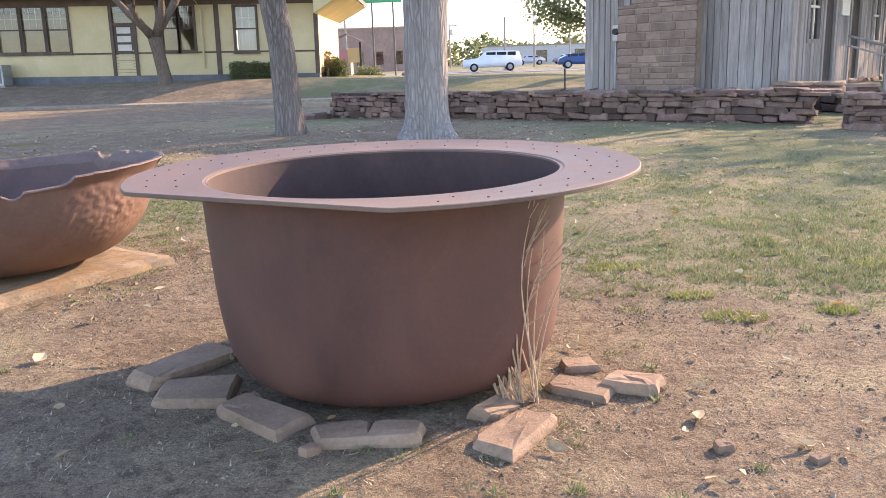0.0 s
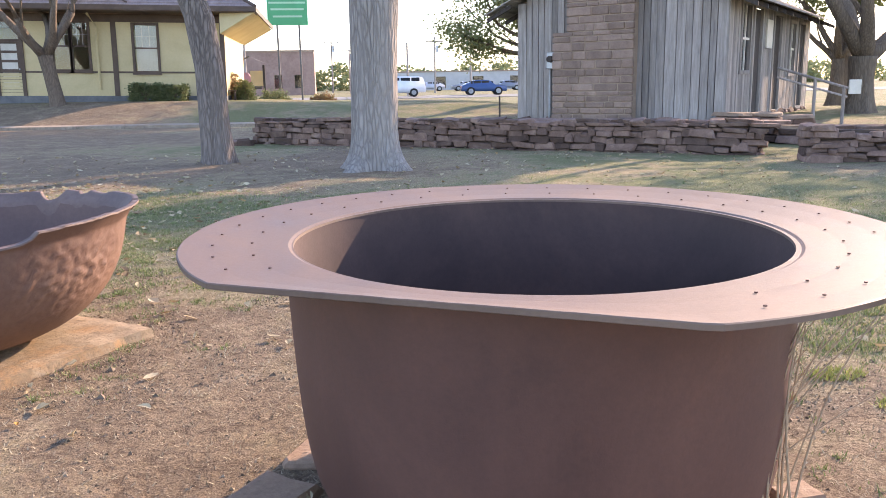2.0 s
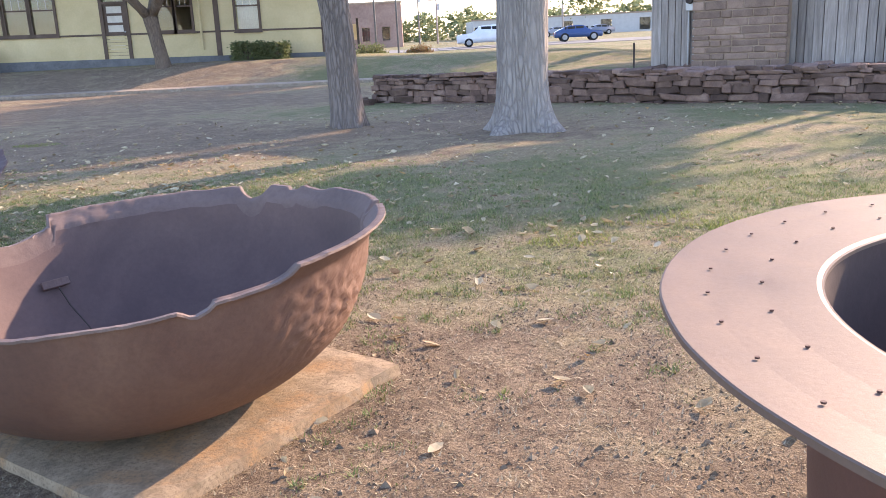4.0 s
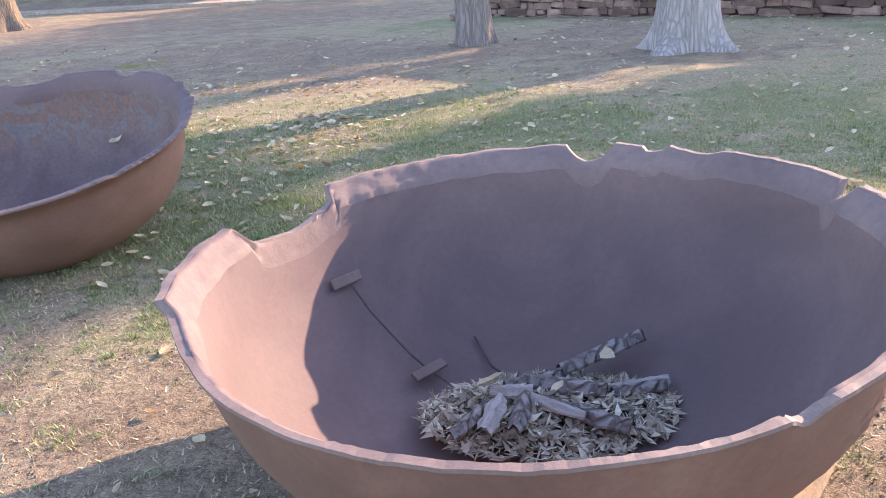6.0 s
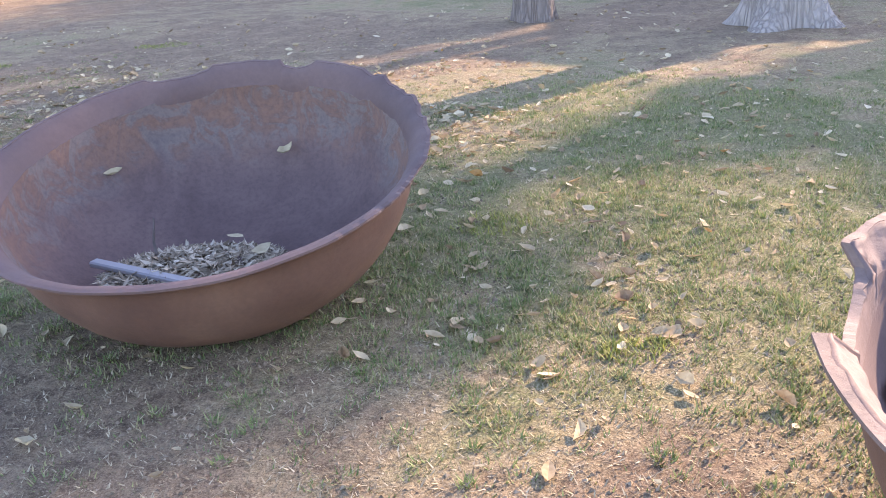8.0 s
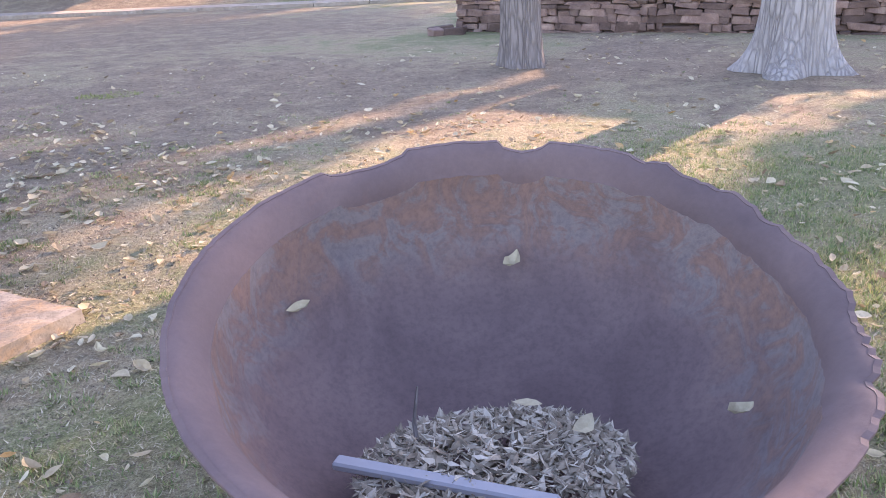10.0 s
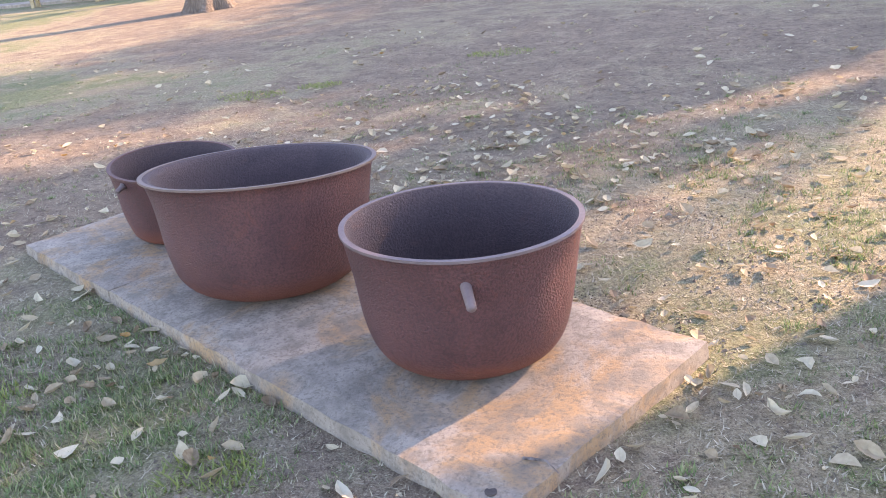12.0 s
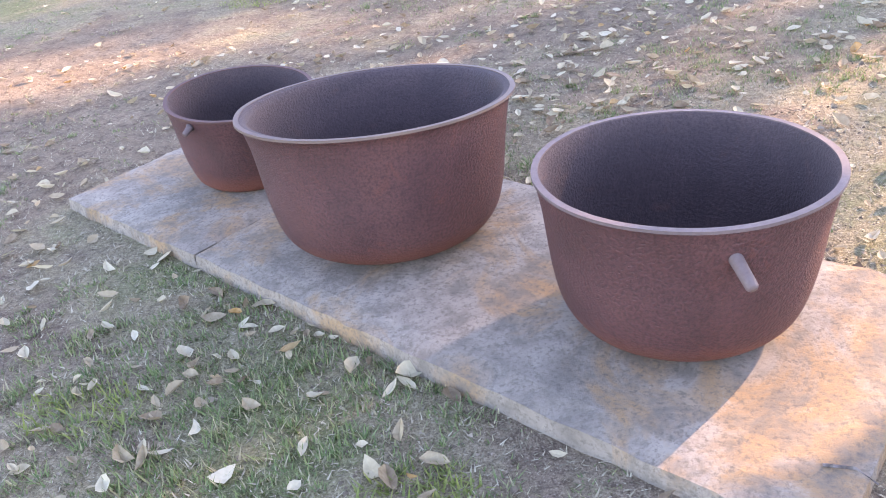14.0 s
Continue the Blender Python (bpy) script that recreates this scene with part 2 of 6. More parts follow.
def bark_material(name, dark, light, scale=9.0):
    m, n, l, b = mat(name)
    v = coords(n, l, (1, 1, 0.16))
    w = N(n, "ShaderNodeTexVoronoi", Scale=scale * 2.2)
    w.feature = "DISTANCE_TO_EDGE"
    warp = noise_tex(n, l, v, 6, 5, 0.6)
    mixv = n.new("ShaderNodeMix")
    mixv.data_type = "VECTOR"
    mixv.inputs[0].default_value = 0.12
    nz = N(n, "ShaderNodeTexNoise", Scale=7, Detail=4)
    l.new(v, nz.inputs["Vector"])
    l.new(v, mixv.inputs[4])
    l.new(nz.outputs["Color"], mixv.inputs[5])
    l.new(mixv.outputs[1], w.inputs["Vector"])
    ridge = ramp(n, l, w.outputs["Distance"], [(0.0, (0, 0, 0)), (0.22, (0.75, 0.75, 0.75)), (0.6, (1, 1, 1))])
    f = noise_tex(n, l, v, 40, 5, 0.7)
    col = mixc(n, l, ridge, dark, light)
    col = mixc(n, l, 0.35, col, ramp(n, l, f, [(0.3, tuple(c * 0.5 for c in light)), (0.7, tuple(c * 1.25 for c in light))]))
    big = noise_tex(n, l, v, 1.7, 4)
    col = mixc(n, l, ramp(n, l, big, [(0.4, (0, 0, 0)), (0.75, (0.5, 0.5, 0.5))]), col, tuple(c * 1.3 for c in light))
    l.new(col, b.inputs["Base Color"])
    b.inputs["Roughness"].default_value = 0.95
    b.inputs["Specular IOR Level"].default_value = 0.15
    bump(n, l, b, ridge, 0.9, 0.02)
    return m


def concrete_material(name, base, stain):
    m, n, l, b = mat(name)
    v = coords(n, l, obj=False)
    a = noise_tex(n, l, v, 1.6, 7, 0.6, 0.5)
    s = noise_tex(n, l, v, 2.4, 6, 0.65, 1.2)
    f = noise_tex(n, l, v, 70, 6, 0.75)
    col = ramp(n, l, a, [(0.3, tuple(c * 0.72 for c in base)), (0.55, base), (0.75, tuple(c * 1.18 for c in base))])
    col = mixc(n, l, ramp(n, l, s, [(0.47, (0, 0, 0)), (0.6, (0.85, 0.85, 0.85))]), col, stain)
    mott = noise_tex(n, l, v, 11, 7, 0.72, 0.3)
    col = mixc(n, l, ramp(n, l, mott, [(0.38, (0.8, 0.8, 0.8)), (0.55, (0, 0, 0))]), col, tuple(c * 0.55 for c in base))
    col = mixc(n, l, ramp(n, l, mott, [(0.58, (0, 0, 0)), (0.72, (0.5, 0.5, 0.5))]), col, tuple(c * 1.35 for c in base))
    col = mixc(n, l, ramp(n, l, f, [(0.36, (0.75, 0.75, 0.75)), (0.5, (0, 0, 0))]), col, tuple(c * 0.42 for c in base))
    l.new(col, b.inputs["Base Color"])
    b.inputs["Roughness"].default_value = 0.9
    b.inputs["Specular IOR Level"].default_value = 0.2
    bump(n, l, b, f, 0.45, 0.006)
    return m


def glass_material(name, tint=(0.75, 0.8, 0.85)):
    m, n, l, b = mat(name)
    b.inputs["Base Color"].default_value = (*tint, 1)
    b.inputs["Transmission Weight"].default_value = 1.0
    b.inputs["Roughness"].default_value = 0.02
    b.inputs["IOR"].default_value = 1.45
    return m


BARE = ((-9.6, 8.6, 0.2, 1.4), (-7.3, 7.7, 0.2, 0.9), (-10.5, 11.2, 0.8, 3.0), (-10.0, 23.0, 5.0, 9.0), (-0.3, 3.0, 1.3, 2.6), (1.1, 3.0, 0.6, 1.5), (-1.6, 4.6, 0.8, 2.2), (-3.6, 4.6, 0.6, 1.6), (-5.4, 5.8, 0.6, 1.5), (-6.5, 13.5, 2.0, 6.0), (-1.5, 13.6, 1.5, 4.0), (-10.0, 31.6, 2.0, 6.0), (-16.0, 31.6, 2.0, 5.0))
M_GROUND = ground_material()
M_IRON = rust_material("rusted_cast_iron", (0.068, 0.031, 0.026), (0.108, 0.048, 0.037), (0.16, 0.074, 0.053), 55, 0.25, grain=0.15)
M_IRON_PIT = rust_material("pitted_rust", (0.06, 0.023, 0.021), (0.112, 0.042, 0.038), (0.165, 0.066, 0.052), 85, 1.0, rough=0.55, grain=0.6, foot=0.12)
M_IRON_FLANGE = rust_material("worn_rust_flange", (0.1, 0.06, 0.046), (0.152, 0.097, 0.073), (0.21, 0.138, 0.103), 70, 0.2, streak=False, rough=0.55, grain=0.15)
M_IRON_IN = rust_material("soot_brown_iron", (0.085, 0.053, 0.05), (0.125, 0.08, 0.073), (0.175, 0.115, 0.1), 45, 0.35, streak=False, rough=0.75, grain=0.15)
M_PAN_FLAKE = flaking_material("flaking_pan_scale")
M_FLAKE = rust_material("flaking_rust", (0.09, 0.062, 0.058), (0.165, 0.105, 0.09), (0.27, 0.14, 0.085), 20, 1.0, streak=False, rough=0.8)
# kettle inside: the shade of its depth is put into this dark colour
M_KETTLE_SHADE = rust_material("shade_toned_kettle_inside", (0.045, 0.028, 0.026), (0.075, 0.046, 0.042), (0.115, 0.07, 0.06), 45, 0.35, streak=False, rough=0.8, grain=0.15)
M_LIP = rust_material("bare_broken_iron", (0.105, 0.068, 0.057), (0.165, 0.11, 0.092), (0.25, 0.18, 0.152), 70, 0.6, streak=False)
M_PAN = rust_material("brown_rusted_pan", (0.095, 0.05, 0.04), (0.15, 0.08, 0.058), (0.22, 0.125, 0.085), 50, 0.4, grain=0.2)
# pot insides: the shade of the recess is put into this darker tone
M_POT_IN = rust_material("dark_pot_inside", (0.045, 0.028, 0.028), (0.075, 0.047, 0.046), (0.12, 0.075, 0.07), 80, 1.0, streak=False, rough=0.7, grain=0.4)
M_POT_RIM = rust_material("worn_pot_rim", (0.1, 0.066, 0.06), (0.155, 0.107, 0.096), (0.225, 0.162, 0.146), 60, 0.4, streak=False)
M_SLAB = concrete_material("old_concrete_slab", (0.32, 0.265, 0.205), (0.34, 0.2, 0.095))
M_SLAB_RUST = concrete_material("rust_stained_slab", (0.36, 0.27, 0.18), (0.34, 0.2, 0.1))
M_WALKWAY = concrete_material("walkway_concrete", (0.42, 0.34, 0.26), (0.34, 0.25, 0.18))
M_STONE = two_scale("red_brown_rubble_stone", (0.1, 0.062, 0.05), (0.19, 0.12, 0.095), (0.32, 0.225, 0.175), 5, 40, 0.92, 0.8, 0.02, vary=0.45, world_space=True)
# colour of the gaps between wall stones, with their shade put in
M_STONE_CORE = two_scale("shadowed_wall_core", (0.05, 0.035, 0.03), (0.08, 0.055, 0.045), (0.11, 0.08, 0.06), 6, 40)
M_FLAG = two_scale("tan_flagstone", (0.2, 0.13, 0.088), (0.3, 0.2, 0.135), (0.4, 0.285, 0.195), 5, 50, 0.9, 0.6, 0.01, vary=0.2, world_space=True)
M_CHIM = two_scale("sandstone_chimney_block", (0.19, 0.125, 0.1), (0.28, 0.19, 0.148), (0.37, 0.26, 0.2), 4, 45, 0.92, 0.6, 0.015, vary=0.22, world_space=True)
M_MORTAR = two_scale("tan_mortar", (0.26, 0.18, 0.13), (0.36, 0.26, 0.19), (0.44, 0.33, 0.25), 4, 50)
M_BARN = two_scale("weathered_grey_board", (0.15, 0.13, 0.118), (0.3, 0.262, 0.235), (0.46, 0.415, 0.38), 3, 22, 0.92, 0.6, 0.012, stretch=(5, 5, 0.35), vary=0.3, world_space=True)
M_DARKWOOD = two_scale("dark_weathered_wood", (0.035, 0.028, 0.024), (0.065, 0.052, 0.045), (0.11, 0.09, 0.08), 3, 30, stretch=(4, 4, 0.5))
M_SHINGLE = two_scale("grey_brown_shingle", (0.2, 0.17, 0.15), (0.32, 0.28, 0.25), (0.44, 0.4, 0.37), 1.5, 9, 0.9, 0.6, 0.02, stretch=(3, 1, 1))
M_ROOF = two_scale("red_brown_shingle", (0.19, 0.135, 0.12), (0.28, 0.205, 0.185), (0.38, 0.29, 0.265), 1.5, 9, 0.9, 0.6, 0.02, stretch=(3, 1, 1))
M_CREAM = two_scale("cream_painted_siding", (0.54, 0.43, 0.23), (0.62, 0.5, 0.28), (0.68, 0.56, 0.33), 0.8, 14, 0.6, 0.1, 0.004, fine_amt=0.12)
M_BROWN = two_scale("brown_painted_trim", (0.085, 0.055, 0.04), (0.115, 0.075, 0.055), (0.15, 0.1, 0.075), 2, 20, 0.55, 0.1, 0.003, fine_amt=0.15)
M_GREYBASE = two_scale("grey_foundation", (0.1, 0.105, 0.11), (0.15, 0.155, 0.16), (0.21, 0.21, 0.21), 2, 20)
M_PALE = two_scale("pale_painted_panel", (0.55, 0.52, 0.44), (0.64, 0.6, 0.52), (0.7, 0.67, 0.58), 2, 20, 0.6, fine_amt=0.12)
M_METAL = two_scale("grey_galvanised_metal", (0.3, 0.31, 0.32), (0.42, 0.43, 0.44), (0.52, 0.53, 0.54), 3, 40, 0.45, 0.1, 0.002, metal=0.6, fine_amt=0.15)
M_GLASS = glass_material("window_glass")
# the dimness of unlit rooms is put into this dark colour
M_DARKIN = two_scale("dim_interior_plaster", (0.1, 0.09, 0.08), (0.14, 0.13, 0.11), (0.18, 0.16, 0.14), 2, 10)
M_BARK_PALE = bark_material("pale_grey_bark", (0.13, 0.11, 0.1), (0.34, 0.305, 0.275), 9)
M_BARK_DARK = bark_material("furrowed_grey_bark", (0.055, 0.045, 0.04), (0.25, 0.21, 0.185), 11)
M_BARK_BROWN = bark_material("brown_bark", (0.08, 0.06, 0.045), (0.21, 0.16, 0.12), 10)
M_LEAF_SPRING = island_material("spring_leaf", [(0.0, (0.14, 0.2, 0.03)), (0.5, (0.24, 0.3, 0.05)), (1.0, (0.36, 0.38, 0.08))], 0.55, 0.3, 0.45)
M_LEAF_GREEN = island_material("green_leaf", [(0.0, (0.05, 0.085, 0.02)), (0.5, (0.09, 0.14, 0.035)), (1.0, (0.16, 0.2, 0.06))], 0.6, 0.3, 0.35)
# distance haze is put into these paler leaf greens
M_LEAF_FAR = island_material("haze_toned_far_leaf", [(0.0, (0.12, 0.17, 0.07)), (0.5, (0.2, 0.25, 0.11)), (1.0, (0.3, 0.33, 0.16))], 0.8, 0.1, 0.3)
M_LEAF_BROWN = island_material("rusty_shrub_leaf", [(0.0, (0.2, 0.09, 0.04)), (0.5, (0.3, 0.16, 0.07)), (1.0, (0.22, 0.22, 0.08))], 0.7, 0.2, 0.3)
M_FALLEN = island_material("dry_fallen_leaf", [(0.0, (0.22, 0.13, 0.07)), (0.2, (0.38, 0.27, 0.15)), (0.6, (0.55, 0.45, 0.28)), (0.93, (0.66, 0.57, 0.39)), (1.0, (0.5, 0.24, 0.05))], 0.8, 0.2, 0.2)
M_LITTER = island_material("leaf_crumbs_and_twigs", [(0.0, (0.11, 0.077, 0.055)), (0.45, (0.31, 0.235, 0.165)), (1.0, (0.62, 0.53, 0.41))], 0.9, 0.1)
M_GRASS = island_material("grass_blade", [(0.0, (0.07, 0.13, 0.03)), (0.35, (0.14, 0.235, 0.055)), (0.58, (0.25, 0.31, 0.09)), (0.78, (0.36, 0.31, 0.15)), (1.0, (0.52, 0.44, 0.26))], 0.6, 0.3, 0.3)
M_STEM = island_material("dry_stem", [(0.0, (0.32, 0.21, 0.13)), (1.0, (0.55, 0.4, 0.28))], 0.8, 0.2)
M_ASPHALT = two_scale("grey_road", (0.14, 0.13, 0.12), (0.2, 0.19, 0.175), (0.28, 0.26, 0.24), 0.3, 3, world_space=True)
M_BRICK_FAR = two_scale("far_red_brick", (0.26, 0.16, 0.13), (0.34, 0.22, 0.18), (0.42, 0.28, 0.23), 0.4, 3)

# ---- ground ----
WALK_A, WALK_B = Vector((-40.0, 33.1)), Vector((9.0, 26.0))


def walk_side(x, y):
    """Metres beyond the near edge of the concrete walkway."""
    d = (WALK_B - WALK_A).normalized()
    return (Vector((x, y)) - WALK_A).dot(Vector((-d.y, d.x)))


def smooth(a, b, v):
    t = min(1.0, max(0.0, (v - a) / (b - a)))
    return t * t * (3 - 2 * t)


def ground_z(x, y):
    s = walk_side(x, y)
    lot = smooth(0.9, 5.0, s) * (1 - smooth(12, 30, s)) * (1 - 0.35 * smooth(-8, 2, x)) * 0.72
    lot *= 1 - smooth(4, 12, x)
    barn = 0.3 * smooth(3.0, 6.0, (Vector((x, y)) - Vector((1.4, 15.9))).dot(Vector((0.55, 0.835)))) * smooth(-1, 3, x) * (1 - smooth(24, 34, y))
    near = 1 - smooth(20, 40, math.hypot(x + 4, y - 8))
    bumps = near * (0.02 * noise.noise(Vector((x * 0.8, y * 0.8, 1.3))) + 0.008 * noise.noise(Vector((x * 4.1, y * 4.1, 4.4))))
    bed = 0.035 * smooth(-1.2, -0.2, s) * (1 - smooth(1.3, 2.3, s))
    return max(lot, barn) + bumps - bed


def axis(lo, hi, step, far, grow=1.22):
    a = [lo + i * step for i in range(int((hi - lo) / step) + 1)]
    s = step
    while a[-1] < far:
        s *= grow
        a.append(a[-1] + s)
    s = step
    while a[0] > -far:
        s *= grow
        a.insert(0, a[0] - s)
    return a


def build_ground():
    xs, ys = axis(-16, 9, 0.11, 900), axis(-1.5, 19, 0.11, 900, 1.08)
    v = [(x, y, ground_z(x, y)) for y in ys for x in xs]
    w = len(xs)
    f = [(j * w + i, j * w + i + 1, (j + 1) * w + i + 1, (j + 1) * w + i) for j in range(len(ys) - 1) for i in range(w - 1)]
    me = bpy.data.meshes.new("ground")
    me.from_pydata(v, [], f)
    me.polygons.foreach_set("use_smooth", [True] * len(me.polygons))
    solid("ground", me, M_GROUND, "trampled red-brown earth with thin grass and dry thatch", "ground", "structure")


build_ground()


def strip(name, a, b, width, z0, z1, material, label, kind="structure", category="path"):
    d = (b - a).normalized()
    n2 = Vector((-d.y, d.x))
    bm = bmesh.new()
    steps = max(1, int((b - a).length / 1.5))
    for i in range(steps):
        p0, p1 = a + (b - a) * (i / steps), a + (b - a) * ((i + 1) / steps - 0.0004)
        vs = box(bm, (0, 0, z0), (1, 1, z1))
        for k in vs:
            q = (p0 if k.co.x < 0.5 else p1) + n2 * (width if k.co.y > 0.5 else 0)
            k.co.x, k.co.y = q.x, q.y
    return solid(name, bm, material, label, category, kind)


strip("walkway", WALK_A, WALK_B, 1.15, -0.06, 0.055, M_WALKWAY, "narrow pale concrete walkway across the lawn")
strip("road", Vector((-140.0, 71.0)), Vector((160.0, 68.0)), 14.0, -0.05, 0.03, M_ASPHALT, "pale grey asphalt road beyond the lawn", category="road")

# ---- kettles ----
def ring_profile(prof, n):
    """Points evenly spaced along a profile of (radius, height)."""
    ln = [0.0]
    for (a, b), (c, d) in zip(prof, prof[1:]):
        ln.append(ln[-1] + math.hypot(c - a, d - b))
    out = []
    for i in range(n + 1):
        s = ln[-1] * i / n
        k = max(j for j in range(len(ln) - 1) if ln[j] <= s + 1e-9)
        t = (s - ln[k]) / (ln[k + 1] - ln[k])
        out.append((prof[k][0] + (prof[k + 1][0] - prof[k][0]) * t, prof[k][1] + (prof[k + 1][1] - prof[k][1]) * t))
    return out


def smooth_profile(p, times=2):
    for _ in range(times):
        q = [p[0]]
        for a, b in zip(p, p[1:]):
            q += [(a[0] * 0.75 + b[0] * 0.25, a[1] * 0.75 + b[1] * 0.25), (a[0] * 0.25 + b[0] * 0.75, a[1] * 0.25 + b[1] * 0.75)]
        q.append(p[-1])
        p = q
    return p


def shell(prof, thick, seg=128, rows=40, cut=None, rough=0.0, seed=0.0, wrap=0.0, lip_from=2.0, scab=None, crust=None):
    """Outer and inner skins of a kettle with its broken edge. cut(angle) tells how far up the profile the iron still stands."""
    prof = ring_profile(smooth_profile(prof), rows * 4)
    total = len(prof) - 1

    def at(s):
        k = min(total - 1, int(s * total))
        t = s * total - k
        (a, b), (c, d) = prof[k], prof[k + 1]
        n = math.hypot(c - a, d - b) or 1
        return a + (c - a) * t, b + (d - b) * t, (d - b) / n, -(c - a) / n

    outer, inner = bmesh.new(), bmesh.new()
    edge = bmesh.new()
    go, gi = [], []
    for i in range(seg):
        th = 2 * math.pi * i / seg
        top = cut(th) if cut else 1.0
        co, ci = [], []
        for j in range(rows + 1):
            s = top * j / rows
            r, z, nr, nz = at(s)
            w = rough * noise.noise(Vector((math.cos(th) * r * 6 + seed, math.sin(th) * r * 6, z * 6))) if rough else 0
            w += wrap * noise.noise(Vector((math.cos(th) * 0.9 + seed, math.sin(th) * 0.9, z)))
            q = scab(th, z, r) if scab else 0
            ro, ri = max(0.001, r + w + q), max(0.001, r - thick * nr + w)
            if crust and s > lip_from:
                ri -= crust(th, z, r)
            co.append((ro * math.cos(th), ro * math.sin(th), z))
            ci.append((ri * math.cos(th), ri * math.sin(th), z - thick * nz if j < rows else z))
        go.append(co)
        gi.append(ci)
    lip = bmesh.new()
    split = rows if lip_from > 1 else int(rows * lip_from)
    for bm, g, flip, j0, j1 in ((outer, go, False, 0, rows), (inner, gi, True, 0, split), (lip, gi, True, split, rows)):
        vs = [[bm.verts.new(p) for p in col[j0:j1 + 1]] for col in g]
        for i in range(seg):
            a, b = vs[i], vs[(i + 1) % seg]
            for j in range(j1 - j0):
                q = (a[j], b[j], b[j + 1], a[j + 1])
                bm.faces.new(tuple(reversed(q)) if flip else q)
        if j0 == 0:
            bmesh.ops.remove_doubles(bm, verts=[c[0] for c in vs], dist=0.01)
    vo = [edge.verts.new((c[-1][0] * 1.002, c[-1][1] * 1.002, c[-1][2] + 0.002)) for c in go]
    vi = [edge.verts.new((c[-1][0] * 0.998, c[-1][1] * 0.998, c[-1][2] + 0.002)) for c in gi]
    lo = [edge.verts.new((c[-1][0] * 1.003, c[-1][1] * 1.003, c[-1][2] - 0.006)) for c in go]
    li = [edge.verts.new((c[-1][0] * 0.997, c[-1][1] * 0.997, c[-1][2] - 0.006)) for c in gi]
    for i in range(seg):
        k = (i + 1) % seg
        edge.faces.new((vo[i], vo[k], vi[k], vi[i]))
        edge.faces.new((lo[i], lo[k], vo[k], vo[i]))
        edge.faces.new((vi[i], vi[k], li[k], li[i]))
    return outer, inner, edge, lip


def kettle(name, loc, tilt, prof, thick, label, mats, cut=None, rough=0.0, seed=0.0, seg=128, rz=0.0, wrap=0.0, lip_from=2.0, scab=None, crust=None):
    k = thing(name, loc, rz, label, "kettle", "row of iron kettles", rx=tilt[0], ry=tilt[1])
    o, i, e, lp = shell(prof, thick, seg, 40 if not crust else 90, cut, rough, seed, wrap, lip_from, scab, crust)
    part("outer_wall", o, mats[0], k, "", True)
    part("inner_wall", i, mats[1], k, "", True)
    part("rim", e, mats[2], k)
    if lip_from < 1:
        part("lip", lp, mats[3], k, "flared inner lip of the pan", True)
    else:
        lp.free()
    return k


# kettle with a wide drilled flange
K1 = (-0.312, 3.255, 0.0)
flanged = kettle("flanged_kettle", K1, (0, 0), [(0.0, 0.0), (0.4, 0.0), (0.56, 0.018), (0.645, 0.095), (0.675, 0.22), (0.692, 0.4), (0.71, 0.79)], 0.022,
                 "large rusted cast iron kettle with a wide drilled flange", (M_IRON, M_KETTLE_SHADE, M_IRON_FLANGE), seed=3.0, wrap=0.012)


def flange_mesh():
    bm = bmesh.new()
    seg, c0, c1 = 180, Vector((-0.772, -0.54)), Vector((-0.032, -0.935))
    d = (c1 - c0).normalized()
    nrm = Vector((d.y, -d.x))
    lim = c0.dot(nrm)
    cols = []
    for i in range(seg):
        t = 2 * math.pi * i / seg
        u = Vector((math.cos(t), math.sin(t)))
        ro = 0.985 + 0.004 * noise.noise(Vector((u.x * 5, u.y * 5, 0)))
        if u.dot(nrm) > 0:
            ro = min(ro, lim / u.dot(nrm) + 0.004 * noise.noise(Vector((u.x * 22, u.y * 22, 2))))
        col = []
        for f, dz in ((0.0, 0.0), (0.03, 0.004), (0.35, 0.006), (0.7, 0.012), (0.988, 0.02), (1.0, 0.018), (1.0, 0.007), (0.97, 0.004), (0.0, -0.014)):
            r = 0.694 + (ro - 0.694) * f
            col.append(bm.verts.new((u.x * r, u.y * r, 0.792 + dz)))
        cols.append(col)
    for i in range(seg):
        a, b = cols[i], cols[(i + 1) % seg]
        for j in range(len(a) - 1):
            bm.faces.new((a[j], a[j + 1], b[j + 1], b[j]))
    return bm


flange = part("flange", flange_mesh(), M_IRON_FLANGE, flanged, "worn paler flange, sheared straight along one side")
# holes are thin solid discs; the shade inside is their darker iron colour
hole_bm = bmesh.new()
bmesh.ops.create_cone(hole_bm, cap_ends=True, segments=8, radius1=0.0038, radius2=0.0038, depth=0.003)
HOLE = mesh_of(hole_bm, "bolt_hole")
HOLE.materials.append(M_IRON)
for ring, count, off in ((0.80, 30, 0.0), (0.90, 36, 0.05)):
    for i in range(count):
        t = 2 * math.pi * i / count + off
        if 3.6 < t % (2 * math.pi) < 4.85:
            continue
        part("bolt_hole", HOLE, None, flange).matrix_basis = pose(ring * math.cos(t), ring * math.sin(t), 0.801 + (ring - 0.8) * 0.07, 0, 0, math.degrees(t))

# broken wide pan
M_LIP_IN = rust_material("rough_lip_iron", (0.1, 0.066, 0.06), (0.15, 0.102, 0.091), (0.215, 0.15, 0.13), 26, 0.7, streak=False, rough=0.75)


def jag(th, seed, amp):
    return amp * (noise.noise(Vector((math.cos(th) * 9, math.sin(th) * 9, seed))) + 0.6 * noise.noise(Vector((math.cos(th) * 26, math.sin(th) * 26, seed + 5))))


